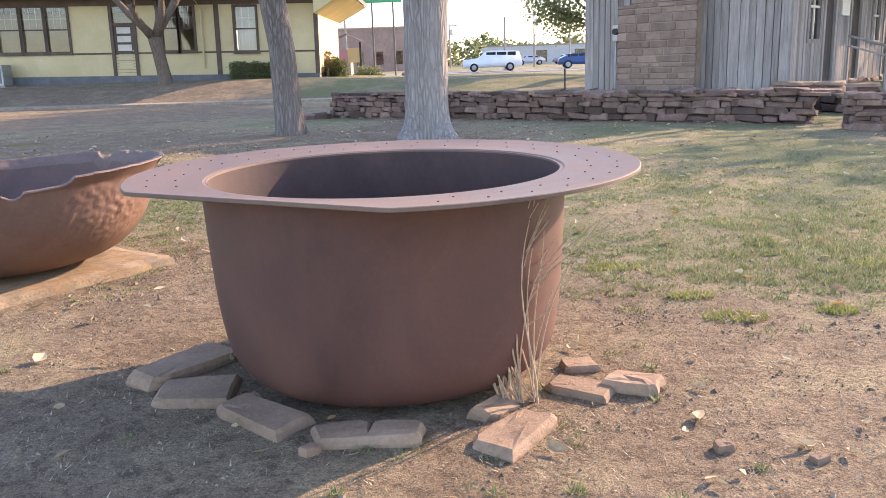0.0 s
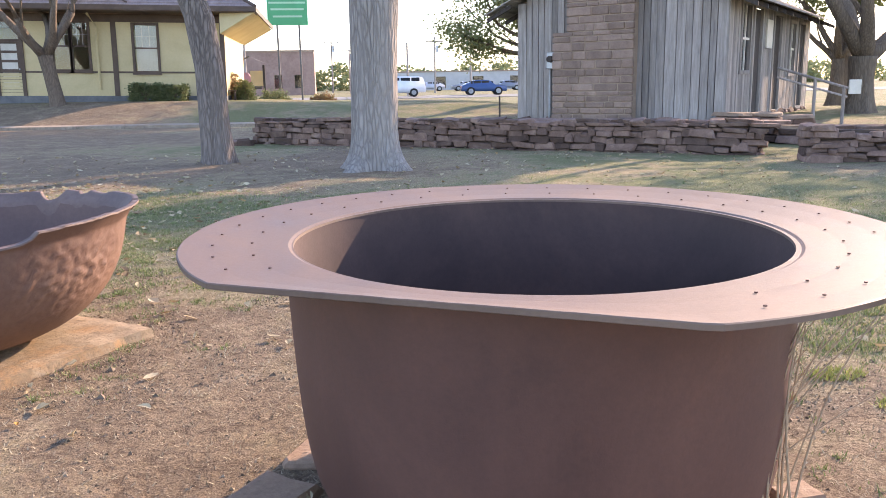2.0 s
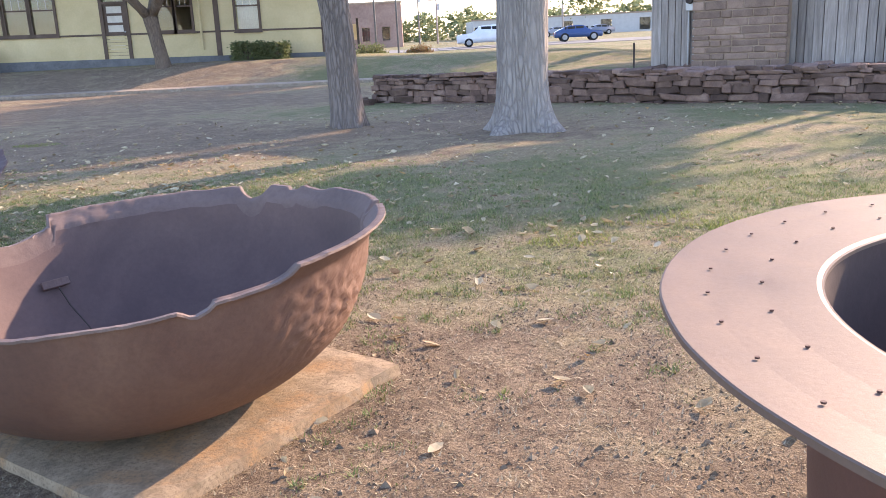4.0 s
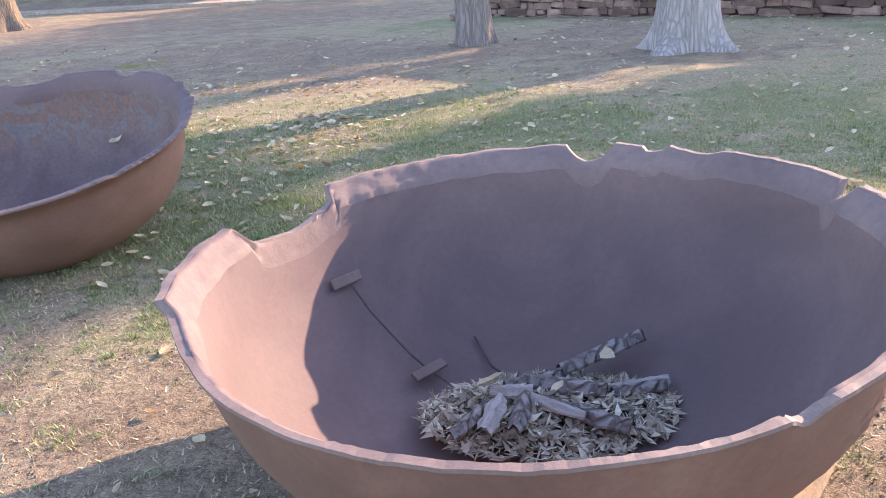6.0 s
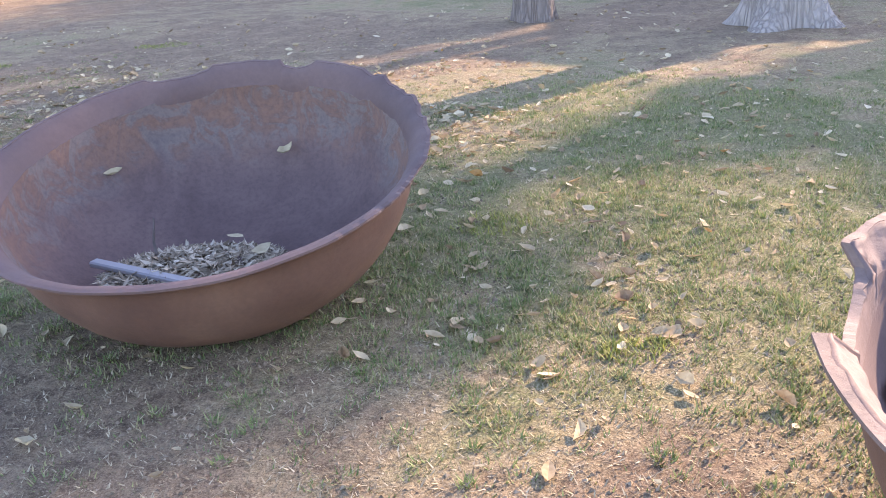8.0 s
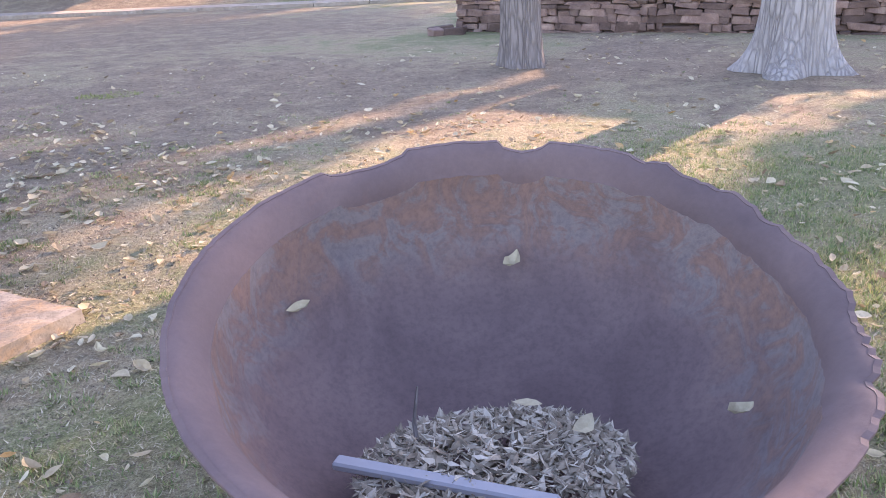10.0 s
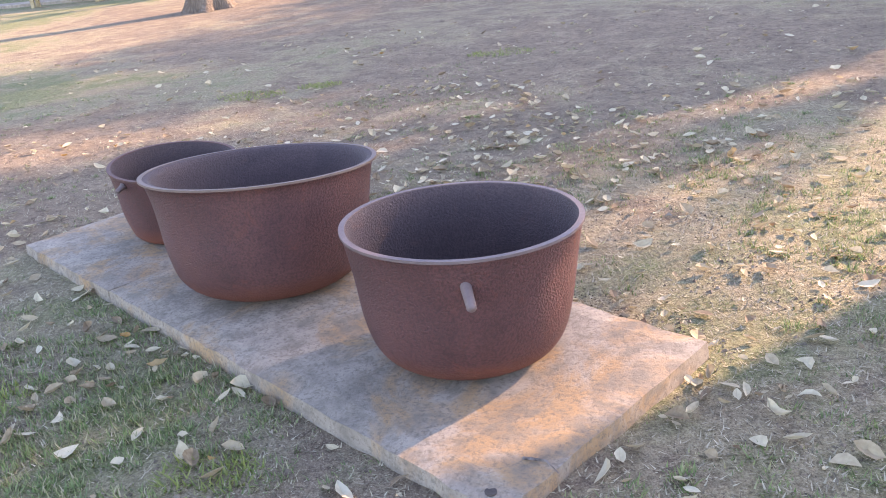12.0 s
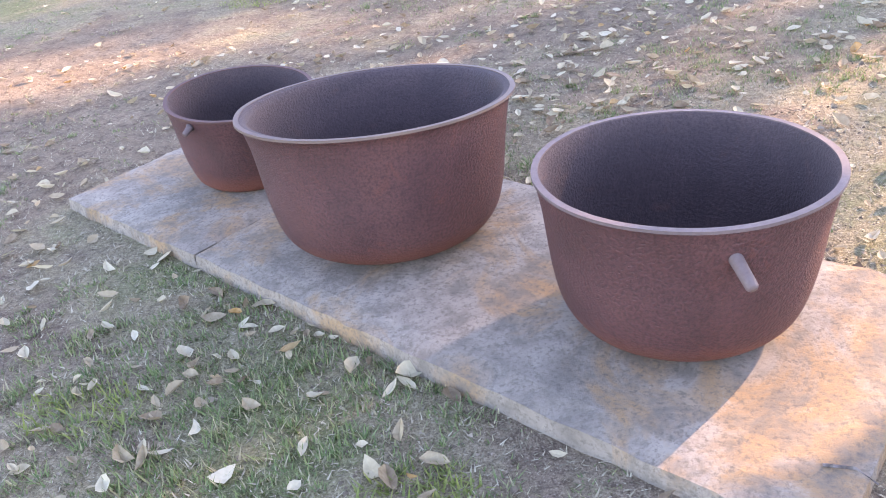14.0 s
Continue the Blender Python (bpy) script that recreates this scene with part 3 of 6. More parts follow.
def bite(th, centre, half, depth, sharp=3.0):
    d = (th - math.radians(centre) + math.pi) % (2 * math.pi) - math.pi
    return depth * max(0.0, 1 - abs(d) / math.radians(half)) ** (1 / sharp)


def pan_cut(th):
    v = 1.0 + jag(th, 1.0, 0.006)
    v -= bite(th, 71.5, 4.5, 0.055)
    v -= bite(th, 57, 3.0, 0.02)
    v -= bite(th, 48, 5.0, 0.015)
    v -= bite(th, 12, 2.0, 0.05)
    v -= bite(th, 147, 13.5, 0.085, 5)
    v -= bite(th, 255, 62, 0.075, 6) + bite(th, 298, 3, 0.03)
    return v


def pan_scab(th, z, r):
    """Lumpy corroded scale on one flank of the pan."""
    d = (th - math.radians(-22) + math.pi) % (2 * math.pi) - math.pi
    k = max(0.0, 1 - abs(d) / 0.5) * max(0.0, 1 - abs(z - 0.36) / 0.2)
    return 0.024 * k ** 0.5 * max(0.0, noise.noise(Vector((math.cos(th) * r * 52, math.sin(th) * r * 52, z * 52))) + 0.15)


def pan_crust(th, z, r):
    """Coarse broken facets on the lip beside the large break."""
    d = abs((th - math.radians(140) + math.pi) % (2 * math.pi) - math.pi)
    k = max(0.0, 1 - d / 0.95)
    p = Vector((math.cos(th) * r * 14, math.sin(th) * r * 14, z * 14))
    return 0.022 * k ** 0.6 * (abs(noise.noise(p)) + 0.6 * abs(noise.noise(p * 2.3)) - 0.15)


PAN = [(0.0, 0.0), (0.3, 0.0), (0.52, 0.05), (0.69, 0.17), (0.78, 0.31), (0.818, 0.43), (0.842, 0.53), (0.844, 0.537), (0.849, 0.54), (0.877, 0.568), (0.905, 0.598)]
broken_pan = kettle("broken_pan_kettle", (-2.70, 5.02, 0.04), (0.4, -2.6), PAN, 0.02, "wide rusted iron pan with a broken jagged rim",
                    (M_PAN, M_IRON_IN, M_LIP, M_LIP_IN), pan_cut, 0.004, 9.0, 300, lip_from=0.925, scab=pan_scab, crust=pan_crust)

# third pan
def pan3_cut(th):
    v = 1.0 + jag(th, 7.0, 0.006)
    v -= bite(th, 71, 5.5, 0.035)
    v -= bite(th, 108, 10, 0.03, 4)
    v -= bite(th, 0, 40, 0.02, 4) + jag(th, 3.0, 0.02) * (1 if abs(th - math.pi) > 2.2 else 0)
    return v


PAN3 = [(0.0, 0.0), (0.28, 0.0), (0.48, 0.05), (0.645, 0.175), (0.74, 0.34), (0.768, 0.47), (0.772, 0.507), (0.773, 0.509), (0.778, 0.512), (0.815, 0.55), (0.85, 0.577)]
third_pan = kettle("rusted_pan_kettle", (-5.033, 7.123, 0.015), (12.5, -2.1), PAN3, 0.02, "wide rusted iron pan, tilted, with flaking scale inside",
                   (M_PAN, M_PAN_FLAKE, M_IRON_IN, M_IRON_IN), pan3_cut, 0.006, 15.0, 240, lip_from=0.9)

# three pots on the long slab
def pot_profile(R, H, base, flare):
    return [(0.0, 0.0), (base * 0.7, 0.0), (base, 0.015), (R * 0.82, H * 0.15), (R * 0.89, H * 0.36), (R * 0.93, H * 0.7), (R * 0.985, H * 0.97), (R * 0.985 + flare, H)]


SLAB2 = (Vector((-9.565, 9.665)), Vector((0.78, -0.626)), Vector((0.626, 0.78)))
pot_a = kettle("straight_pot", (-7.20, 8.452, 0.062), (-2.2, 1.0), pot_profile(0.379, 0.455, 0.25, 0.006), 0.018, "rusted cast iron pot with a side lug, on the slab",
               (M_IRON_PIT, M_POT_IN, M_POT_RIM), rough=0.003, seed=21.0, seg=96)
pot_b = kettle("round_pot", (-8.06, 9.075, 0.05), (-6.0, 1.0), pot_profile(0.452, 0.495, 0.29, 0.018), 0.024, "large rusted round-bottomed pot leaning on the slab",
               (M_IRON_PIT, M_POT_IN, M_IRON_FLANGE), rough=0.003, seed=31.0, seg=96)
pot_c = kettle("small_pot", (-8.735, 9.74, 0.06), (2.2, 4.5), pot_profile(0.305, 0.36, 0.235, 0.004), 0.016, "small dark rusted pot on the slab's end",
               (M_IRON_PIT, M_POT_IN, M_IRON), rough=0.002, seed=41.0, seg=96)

# slabs
def slab_mesh(L, W, H, seed):
    bm = bmesh.new()
    nx, ny = max(2, int(L / 0.08)), max(2, int(W / 0.08))
    top = [[None] * (ny + 1) for _ in range(nx + 1)]
    for i in range(nx + 1):
        for j in range(ny + 1):
            x, y = L * i / nx, W * j / ny
            e = min(i, nx - i, j, ny - j) == 0
            q = Vector((x * 3 + seed, y * 3, 0))
            z = H + 0.004 * noise.noise(q * 0.7) - (0.010 + 0.008 * noise.noise(q * 4) if e else 0)
            jx, jy = (0.012 * noise.noise(q * 3 + Vector((9, 0, 0))), 0.012 * noise.noise(q * 3 + Vector((0, 7, 0)))) if e else (0, 0)
            top[i][j] = bm.verts.new((x + jx, y + jy, z))
    for i in range(nx):
        for j in range(ny):
            bm.faces.new((top[i][j], top[i + 1][j], top[i + 1][j + 1], top[i][j + 1]))
    rim = [top[i][0] for i in range(nx + 1)] + [top[nx][j] for j in range(1, ny + 1)] + [top[i][ny] for i in range(nx - 1, -1, -1)] + [top[0][j] for j in range(ny - 1, 0, -1)]
    c = Vector((L / 2, W / 2, 0))
    low = [bm.verts.new((v.co.x + 0.006 * noise.noise(v.co * 9) + (0.012 if v.co.x > c.x else -0.012), v.co.y + (0.012 if v.co.y > c.y else -0.012), -0.05)) for v in rim]
    for k in range(len(rim)):
        q = (k + 1) % len(rim)
        bm.faces.new((rim[q], rim[k], low[k], low[q]))
    return bm


def slab(name, origin, direction, L, W, H, material, label, seed, group=""):
    ang = math.degrees(math.atan2(direction.y, direction.x))
    return solid(name, slab_mesh(L, W, H, seed), material, label, "slab", "", group, False, pose(origin.x, origin.y, 0, 0, 0, ang))


O2, F2, G2 = SLAB2
slab("concrete_slab", O2, F2, 0.985, 0.99, 0.062, M_SLAB, "weathered concrete slab under the small pot", 2.0, "slabs under the pots")
slab("concrete_slab", O2 + F2 * 1.0, F2, 2.2, 0.99, 0.068, M_SLAB, "weathered concrete slab with rust stains under two pots", 8.0, "slabs under the pots")
slab("concrete_slab", Vector((-2.53, 4.13)), Vector((0.585, 0.811)), 1.22, 0.95, 0.045, M_SLAB_RUST, "rust-stained concrete slab under the broken pan", 5.0)

# ---- trees ----
def limb(bm, p, d, length, r, depth, rng, tips, spread=0.55, seg=7):
    """One limb that bends, tapers and forks."""
    pts, radii = [p.copy()], [r]
    steps = 4
    q, dd = p.copy(), d.normalized()
    for i in range(steps):
        dd = (dd + Vector((rng.uniform(-1, 1), rng.uniform(-1, 1), rng.uniform(-0.4, 0.9))) * 0.16).normalized()
        q = q + dd * length / steps
        pts.append(q.copy())
        radii.append(r * (1 - 0.45 * (i + 1) / steps))
    tube_between(bm, pts, radii, seg)
    if depth == 0:
        tips.append((q, dd))
        tips.append((pts[2], dd))
        return
    for k in range(2 if depth > 1 else 3):
        a = Vector((rng.uniform(-1, 1), rng.uniform(-1, 1), rng.uniform(-0.25, 0.7)))
        limb(bm, pts[-1] if k == 0 else pts[rng.choice((2, 3, 4))], (dd + a * spread).normalized(), length * rng.uniform(0.6, 0.82), radii[-1] * (0.85 if k == 0 else 0.62), depth - 1, rng, tips, spread, max(4, seg - 1))


def leaf_cards(centres, rng, count, spread, size):
    """Many small bent leaves round the twig ends."""
    v, f = [], []
    for c, d in centres:
        for _ in range(count):
            p = c + Vector((rng.gauss(0, spread), rng.gauss(0, spread), rng.gauss(0, spread * 0.7)))
            u = Vector((rng.uniform(-1, 1), rng.uniform(-1, 1), rng.uniform(-0.6, 0.6))).normalized()
            w = u.orthogonal().normalized()
            w = (w * math.cos(1.0) + u.cross(w) * math.sin(rng.uniform(-2, 2))).normalized()
            s = size * rng.uniform(0.6, 1.3)
            nrm = u.cross(w) * s * 0.18
            k = len(v)
            v += [p, p + u * s * 0.5 + w * s * 0.34 + nrm, p + u * s, p + u * s * 0.5 - w * s * 0.34 + nrm]
            f += [(k, k + 1, k + 2), (k, k + 2, k + 3)]
    me = bpy.data.meshes.new("crown")
    me.from_pydata([tuple(a) for a in v], [], f)
    return me


def trunk_mesh(path, radii, seg=40, flare=0.35, ridges=0.03, seed=0.0, roots=5):
    bm = bmesh.new()
    pts = ring_path(path, radii, 34)
    rings = []
    for p, r in pts:
        ring = []
        h = p[2]
        for k in range(seg):
            t = 2 * math.pi * k / seg
            w = 1 + ridges * noise.noise(Vector((math.cos(t) * 7 + seed, math.sin(t) * 7, h * 0.9))) + 0.05 * noise.noise(Vector((math.cos(t) * 1.4 + seed, math.sin(t) * 1.4, h * 0.7)))
            w += flare * math.exp(-max(0, h) * 4.5) * (0.75 + 0.75 * math.cos(roots * t + seed))
            ring.append(bm.verts.new((p[0] + r * w * math.cos(t), p[1] + r * w * math.sin(t), p[2])))
        rings.append(ring)
    for a, b in zip(rings, rings[1:]):
        for k in range(seg):
            bm.faces.new((a[k], a[(k + 1) % seg], b[(k + 1) % seg], b[k]))
    bm.faces.new(rings[-1])
    return bm


def ring_path(path, radii, n):
    out = []
    for i in range(n + 1):
        s = (i / n) ** 1.5 * (len(path) - 1)
        k = min(len(path) - 2, int(s))
        t = s - k
        a, b = Vector(path[k]), Vector(path[k + 1])
        out.append((tuple(a.lerp(b, t)), radii[k] + (radii[k + 1] - radii[k]) * t))
    return out


def tree(name, loc, path, radii, bark, leaf, label, seed, limbs=4, depth=3, reach=2.2, leaves=10, leaf_size=0.09, spread=0.3, flare=0.35, roots=5, aim=None, low=()):
    rng = random.Random(seed)
    t = thing(name, loc, 0, label, "tree")
    part("trunk", trunk_mesh(path, radii, seed=seed, flare=flare, roots=roots), bark, t, "", True)
    tips = []
    top = Vector(path[-1])
    for k in range(limbs):
        a = 2 * math.pi * k / limbs + rng.uniform(-0.4, 0.4)
        d = Vector((math.cos(a) * 0.75, math.sin(a) * 0.75, rng.uniform(0.45, 1.1)))
        bm = bmesh.new()
        limb(bm, top - Vector((0, 0, rng.uniform(0.0, 0.15))), d, reach * rng.uniform(0.8, 1.2), radii[-1] * 0.66, depth, rng, tips)
        part("limb", bm, bark, t, "", True)
    for start, d, ln, r, dp in low:
        bm = bmesh.new()
        limb(bm, Vector(start), Vector(d), ln, r, dp, rng, tips)
        part("limb", bm, bark, t, "", True)
    if leaves:
        part("crown", leaf_cards(tips, rng, leaves, spread, leaf_size), leaf, t)
    return t


tree("pale_barked_tree", (-0.21, 12.95, 0.0), [(0, 0, -0.15), (0, 0, 0.5), (0.02, 0, 1.5), (0.05, 0, 2.6), (0.1, 0.05, 3.6)], [0.37, 0.345, 0.335, 0.36, 0.33], M_BARK_PALE, M_LEAF_SPRING,
     "tall pale grey tree with flared roots on the lawn", 3, limbs=5, depth=3, reach=2.6, leaves=7, leaf_size=0.12, spread=0.45, flare=0.55, roots=4)
tree("furrowed_tree", (-2.69, 14.6, 0.0), [(0.03, 0, -0.15), (0, 0, 0.6), (-0.02, 0, 1.5), (-0.12, 0, 2.3), (-0.42, 0.05, 3.2)], [0.25, 0.24, 0.225, 0.23, 0.21], M_BARK_DARK, M_LEAF_SPRING,
     "dark furrowed tree trunk bending as it rises", 5, limbs=4, depth=3, reach=2.2, leaves=6, leaf_size=0.11, spread=0.4, flare=0.22, roots=5)
tree("shade_tree", (-13.75, 22.9, 0.0), [(0, 0, -0.15), (0, 0, 0.5), (-0.05, 0, 1.6), (-0.1, 0, 2.4)], [0.42, 0.36, 0.33, 0.32], M_BARK_BROWN, M_LEAF_SPRING,
     "thick brown tree trunk on the shaded lawn", 8, limbs=4, depth=3, reach=2.4, leaves=5, leaf_size=0.12, spread=0.4, flare=0.4, roots=6)
tree("budding_tree", (-10.85, 33.3, 0.42), [(0.1, 0, -0.3), (0.02, 0, 0.6), (-0.1, 0, 1.4), (-0.2, 0, 2.05)], [0.3, 0.26, 0.25, 0.27], M_BARK_BROWN, M_LEAF_SPRING,
     "small forked tree with sparse fresh yellow-green leaves", 12, limbs=6, depth=3, reach=2.3, leaves=5, leaf_size=0.19, spread=0.25, flare=0.3)
tree("forked_tree", (12.42, 20.0, 0.2), [(0, 0, -0.2), (0, 0, 0.5), (-0.02, 0, 1.0), (0.0, 0, 1.5)], [0.36, 0.31, 0.3, 0.34], M_BARK_BROWN, M_LEAF_GREEN,
     "dark forked tree beside the timber building", 15, limbs=4, depth=3, reach=2.5, leaves=9, leaf_size=0.19, spread=0.5)
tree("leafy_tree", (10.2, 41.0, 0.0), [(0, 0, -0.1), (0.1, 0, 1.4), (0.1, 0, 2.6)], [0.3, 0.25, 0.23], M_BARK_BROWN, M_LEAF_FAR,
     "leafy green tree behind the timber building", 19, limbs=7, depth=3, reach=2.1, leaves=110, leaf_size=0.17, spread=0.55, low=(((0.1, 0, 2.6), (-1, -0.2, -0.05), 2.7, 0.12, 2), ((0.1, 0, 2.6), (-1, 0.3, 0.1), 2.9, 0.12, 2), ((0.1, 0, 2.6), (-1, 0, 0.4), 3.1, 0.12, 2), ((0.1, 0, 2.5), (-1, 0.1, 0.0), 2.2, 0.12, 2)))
for tx, ty, sd in ((19.0, 31.0, 23), (23.5, 27.5, 29), (17.0, 43.0, 31)):
    tree("leafy_tree", (tx, ty, 0.0), [(0, 0, -0.1), (0.1, 0, 1.0), (0.1, 0, 1.9)], [0.3, 0.25, 0.22], M_BARK_BROWN, M_LEAF_GREEN,
         "leafy green tree past the timber building", sd, limbs=6, depth=3, reach=1.9, leaves=24, leaf_size=0.22, spread=0.45)
# grove added out of view on the sun's side to shade the lawn: across the light, along it, trunk height, reach, leaves
# at each twig
for across, along, tall, reach, dense, sd in ((4.6, 31.0, 6.4, 1.2, 5, 41), (8.85, 33.0, 12.6, 0.42, 30, 43), (13.6, 31.0, 11.8, 1.0, 30, 47), (15.3, 27.0, 5.0, 1.6, 30, 53),
                                              (18.0, 30.0, 6.2, 1.7, 28, 59), (20.8, 33.0, 6.6, 1.9, 26, 61), (23.8, 37.0, 8.0, 2.0, 26, 67), (15.9, 34.0, 9.4, 1.6, 26, 71),
                                              (18.6, 33.0, 11.0, 1.6, 26, 73), (8.2, 31.0, 9.2, 0.8, 16, 79), (12.2, 35.0, 12.8, 0.98, 3, 83)):
    tx, ty = SUN_DIR.x * along - SUN_DIR.y * across, SUN_DIR.y * along + SUN_DIR.x * across
    tree("shade_tree", (tx, ty, 0.0), [(0, 0, -0.1), (0.1, 0, tall * 0.5), (0.1, 0, tall)], [0.36, 0.3, 0.24], M_BARK_BROWN, M_LEAF_SPRING,
         "unseen tall tree with thin spring leaves, added to shade the lawn", sd, limbs=7, depth=3, reach=reach, leaves=dense, leaf_size=0.25, spread=0.5 if reach > 1 else 0.25)

# ---- dry stone walls ----
def stone_mesh(seed, flat=1.0):
    rng = random.Random(seed)
    bm = bmesh.new()
    bmesh.ops.create_cube(bm, size=1.0)
    for v in bm.verts:
        v.co += Vector((rng.uniform(-0.1, 0.1), rng.uniform(-0.12, 0.12), rng.uniform(-0.13, 0.13)))
    bmesh.ops.bevel(bm, geom=bm.edges[:], offset=0.09, segments=1, affect="EDGES")
    me = mesh_of(bm, "stone")
    return me


STONES = [stone_mesh(100 + i) for i in range(9)]
for s in STONES:
    s.materials.append(M_STONE)
FLAGS = [stone_mesh(200 + i) for i in range(5)]
for s in FLAGS:
    s.materials.append(M_FLAG)


def put_stone(name, meshes, parent, centre, size, rz, rng, tip=6.0):
    o = new(name, rng.choice(meshes))
    o.parent = parent
    o.matrix_basis = pose(*centre, rng.uniform(-tip, tip), rng.uniform(-tip, tip) * 0.6, rz + rng.uniform(-5, 5)) @ Matrix.Diagonal((*size, 1))
    return o


def rubble_wall(name, a, b, height, depth, label, seed):
    rng = random.Random(seed)
    d = (b - a)
    L = d.length
    ang = math.degrees(math.atan2(d.y, d.x))
    w = thing(name, (a.x, a.y, 0), ang, label, "wall", kind="structure")
    # dark box behind the stones; its colour holds the shade of the gaps
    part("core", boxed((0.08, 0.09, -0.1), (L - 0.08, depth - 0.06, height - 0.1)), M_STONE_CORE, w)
    z, n = -0.03, 0
    while z < height - 0.02:
        h = rng.uniform(0.055, 0.13)
        x = rng.uniform(-0.08, 0.03)
        last = z + h >= height - 0.02
        while x < L + 0.05:
            ln = rng.choice((0.12, 0.18, 0.26, 0.34, 0.46)) * rng.uniform(0.85, 1.2)
            hh = h * rng.uniform(0.75, 1.3)
            if not last or rng.random() < 0.75:
                dp = rng.uniform(0.2, 0.3)
                put_stone("stone", STONES, w, (x + ln / 2, dp / 2 - 0.02 + rng.uniform(-0.035, 0.035), z + hh / 2), (ln * 1.0, dp, hh * 1.02), 0, rng, 9)
            if last or z + 2 * h > height:
                put_stone("stone", STONES, w, (x + ln / 2, depth * 0.72, z + hh / 2 - 0.01), (ln * 1.1, depth * 0.55, hh), 0, rng, 5)
            x += ln * 0.98
        z += h * 0.95
    for x in (0.0, L):
        zz = 0.0
        while zz < height - 0.1:
            h = rng.uniform(0.08, 0.14)
            put_stone("stone", STONES, w, (x, depth * 0.55, zz + h / 2), (0.2, depth * 0.8, h), 0, rng, 4)
            zz += h
    return w


# ---- timber building with a stone chimney ----
BL, BD = Vector((3.6, 20.0)), Vector((0.749, -0.663))
BANG = math.degrees(math.atan2(BD.y, BD.x))
BLEN, BDEPTH, BBASE, BEAVE, BRIDGE = 4.79, 9.0, 0.33, 3.0, 4.1
barn = thing("timber_building", (BL.x, BL.y, 0), BANG, "old weathered grey board building with a stone chimney", "building")


def roof_under(x):
    return BEAVE + (BRIDGE - BEAVE) * (1 - abs(x - BLEN / 2) / (BLEN / 2))


bm = bmesh.new()
box(bm, (0.06, 0.05, BBASE), (BLEN - 0.06, 0.12, BEAVE))
box(bm, (0.06, 0.12, BBASE), (0.13, BDEPTH, BEAVE))
box(bm, (0.06, BDEPTH - 0.07, BBASE), (BLEN - 0.06, BDEPTH, BEAVE))
part("frame_wall", bm, M_DARKWOOD, barn)
# long side wall with its door and window openings: (from, to, sill, head)
SIDE = ((0.95, 1.75, 1.35, 2.75), (2.05, 2.85, 0.4, 2.75), (4.1, 5.0, 0.4, 2.7), (6.1, 6.8, 1.3, 2.6), (7.3, 8.1, 0.4, 2.65))
rngb = random.Random(77)
x = 0.0
while x < BLEN - 0.02:
    w = min(rngb.uniform(0.14, 0.25), BLEN - x)
    if BLEN - x - w < 0.06:
        w = BLEN - x
    h = min(roof_under(x), roof_under(x + w)) - 0.02
    g = rngb.uniform(0.006, 0.016)
    part("board", boxed((x + g, -0.01 - rngb.uniform(0, 0.014), BBASE - rngb.uniform(0.0, 0.05)), (x + w, 0.045, h), 0.004), M_BARN, barn)
    x += w
y = 0.0
while y < BDEPTH - 0.02:
    w = min(rngb.uniform(0.15, 0.25), BDEPTH - y)
    hit = [o for o in SIDE if o[0] < y + w / 2 < o[1]]
    spans = [(BBASE - rngb.uniform(0, 0.04), BEAVE)] if not hit else [(hit[0][3], BEAVE)] + ([(BBASE, hit[0][2])] if hit[0][2] > 0.6 else [])
    for z0, z1 in spans:
        part("board", boxed((BLEN - 0.045, y + 0.008, z0), (BLEN + 0.012 + rngb.uniform(0, 0.012), y + w, z1), 0.004), M_BARN, barn)
    y += w
for y0, y1, z0, z1 in SIDE:
    bm = bmesh.new()
    for lo, hi in (((y0 - 0.07, z0 - 0.05), (y0 + 0.04, z1 + 0.08)), ((y1 - 0.04, z0 - 0.05), (y1 + 0.07, z1 + 0.08)), ((y0 + 0.04, z1), (y1 - 0.04, z1 + 0.08)), ((y0 + 0.04, z0 - 0.05), (y1 - 0.04, z0 + 0.03))):
        box(bm, (BLEN - 0.03, lo[0], lo[1]), (BLEN + 0.05, hi[0], hi[1]))
    opening = part("window_frame" if z0 > 1 else "door_frame", bm, M_BARN, barn)
    if z0 > 1:
        bm = bmesh.new()
        box(bm, (BLEN - 0.01, (y0 + y1) / 2 - 0.02, z0 + 0.03), (BLEN + 0.02, (y0 + y1) / 2 + 0.02, z1))
        box(bm, (BLEN - 0.012, y0 + 0.04, (z0 + z1) / 2 - 0.025), (BLEN + 0.018, y1 - 0.04, (z0 + z1) / 2 + 0.025))
        part("muntins", bm, M_PALE, opening)
        part("pane", boxed((BLEN - 0.02, y0 + 0.04, z0 + 0.03), (BLEN - 0.014, y1 - 0.04, z1)), M_GLASS, opening)
    else:
        part("door", boxed((BLEN - 0.05, y0 + 0.05, z0 + 0.03), (BLEN - 0.01, y1 - 0.05, z1 - 0.02)), M_DARKWOOD, opening)
part("notice_panel", boxed((BLEN + 0.02, 3.25, 1.9), (BLEN + 0.06, 3.85, 2.55), 0.005), M_PALE, barn, "blank pale notice panel on the boards")
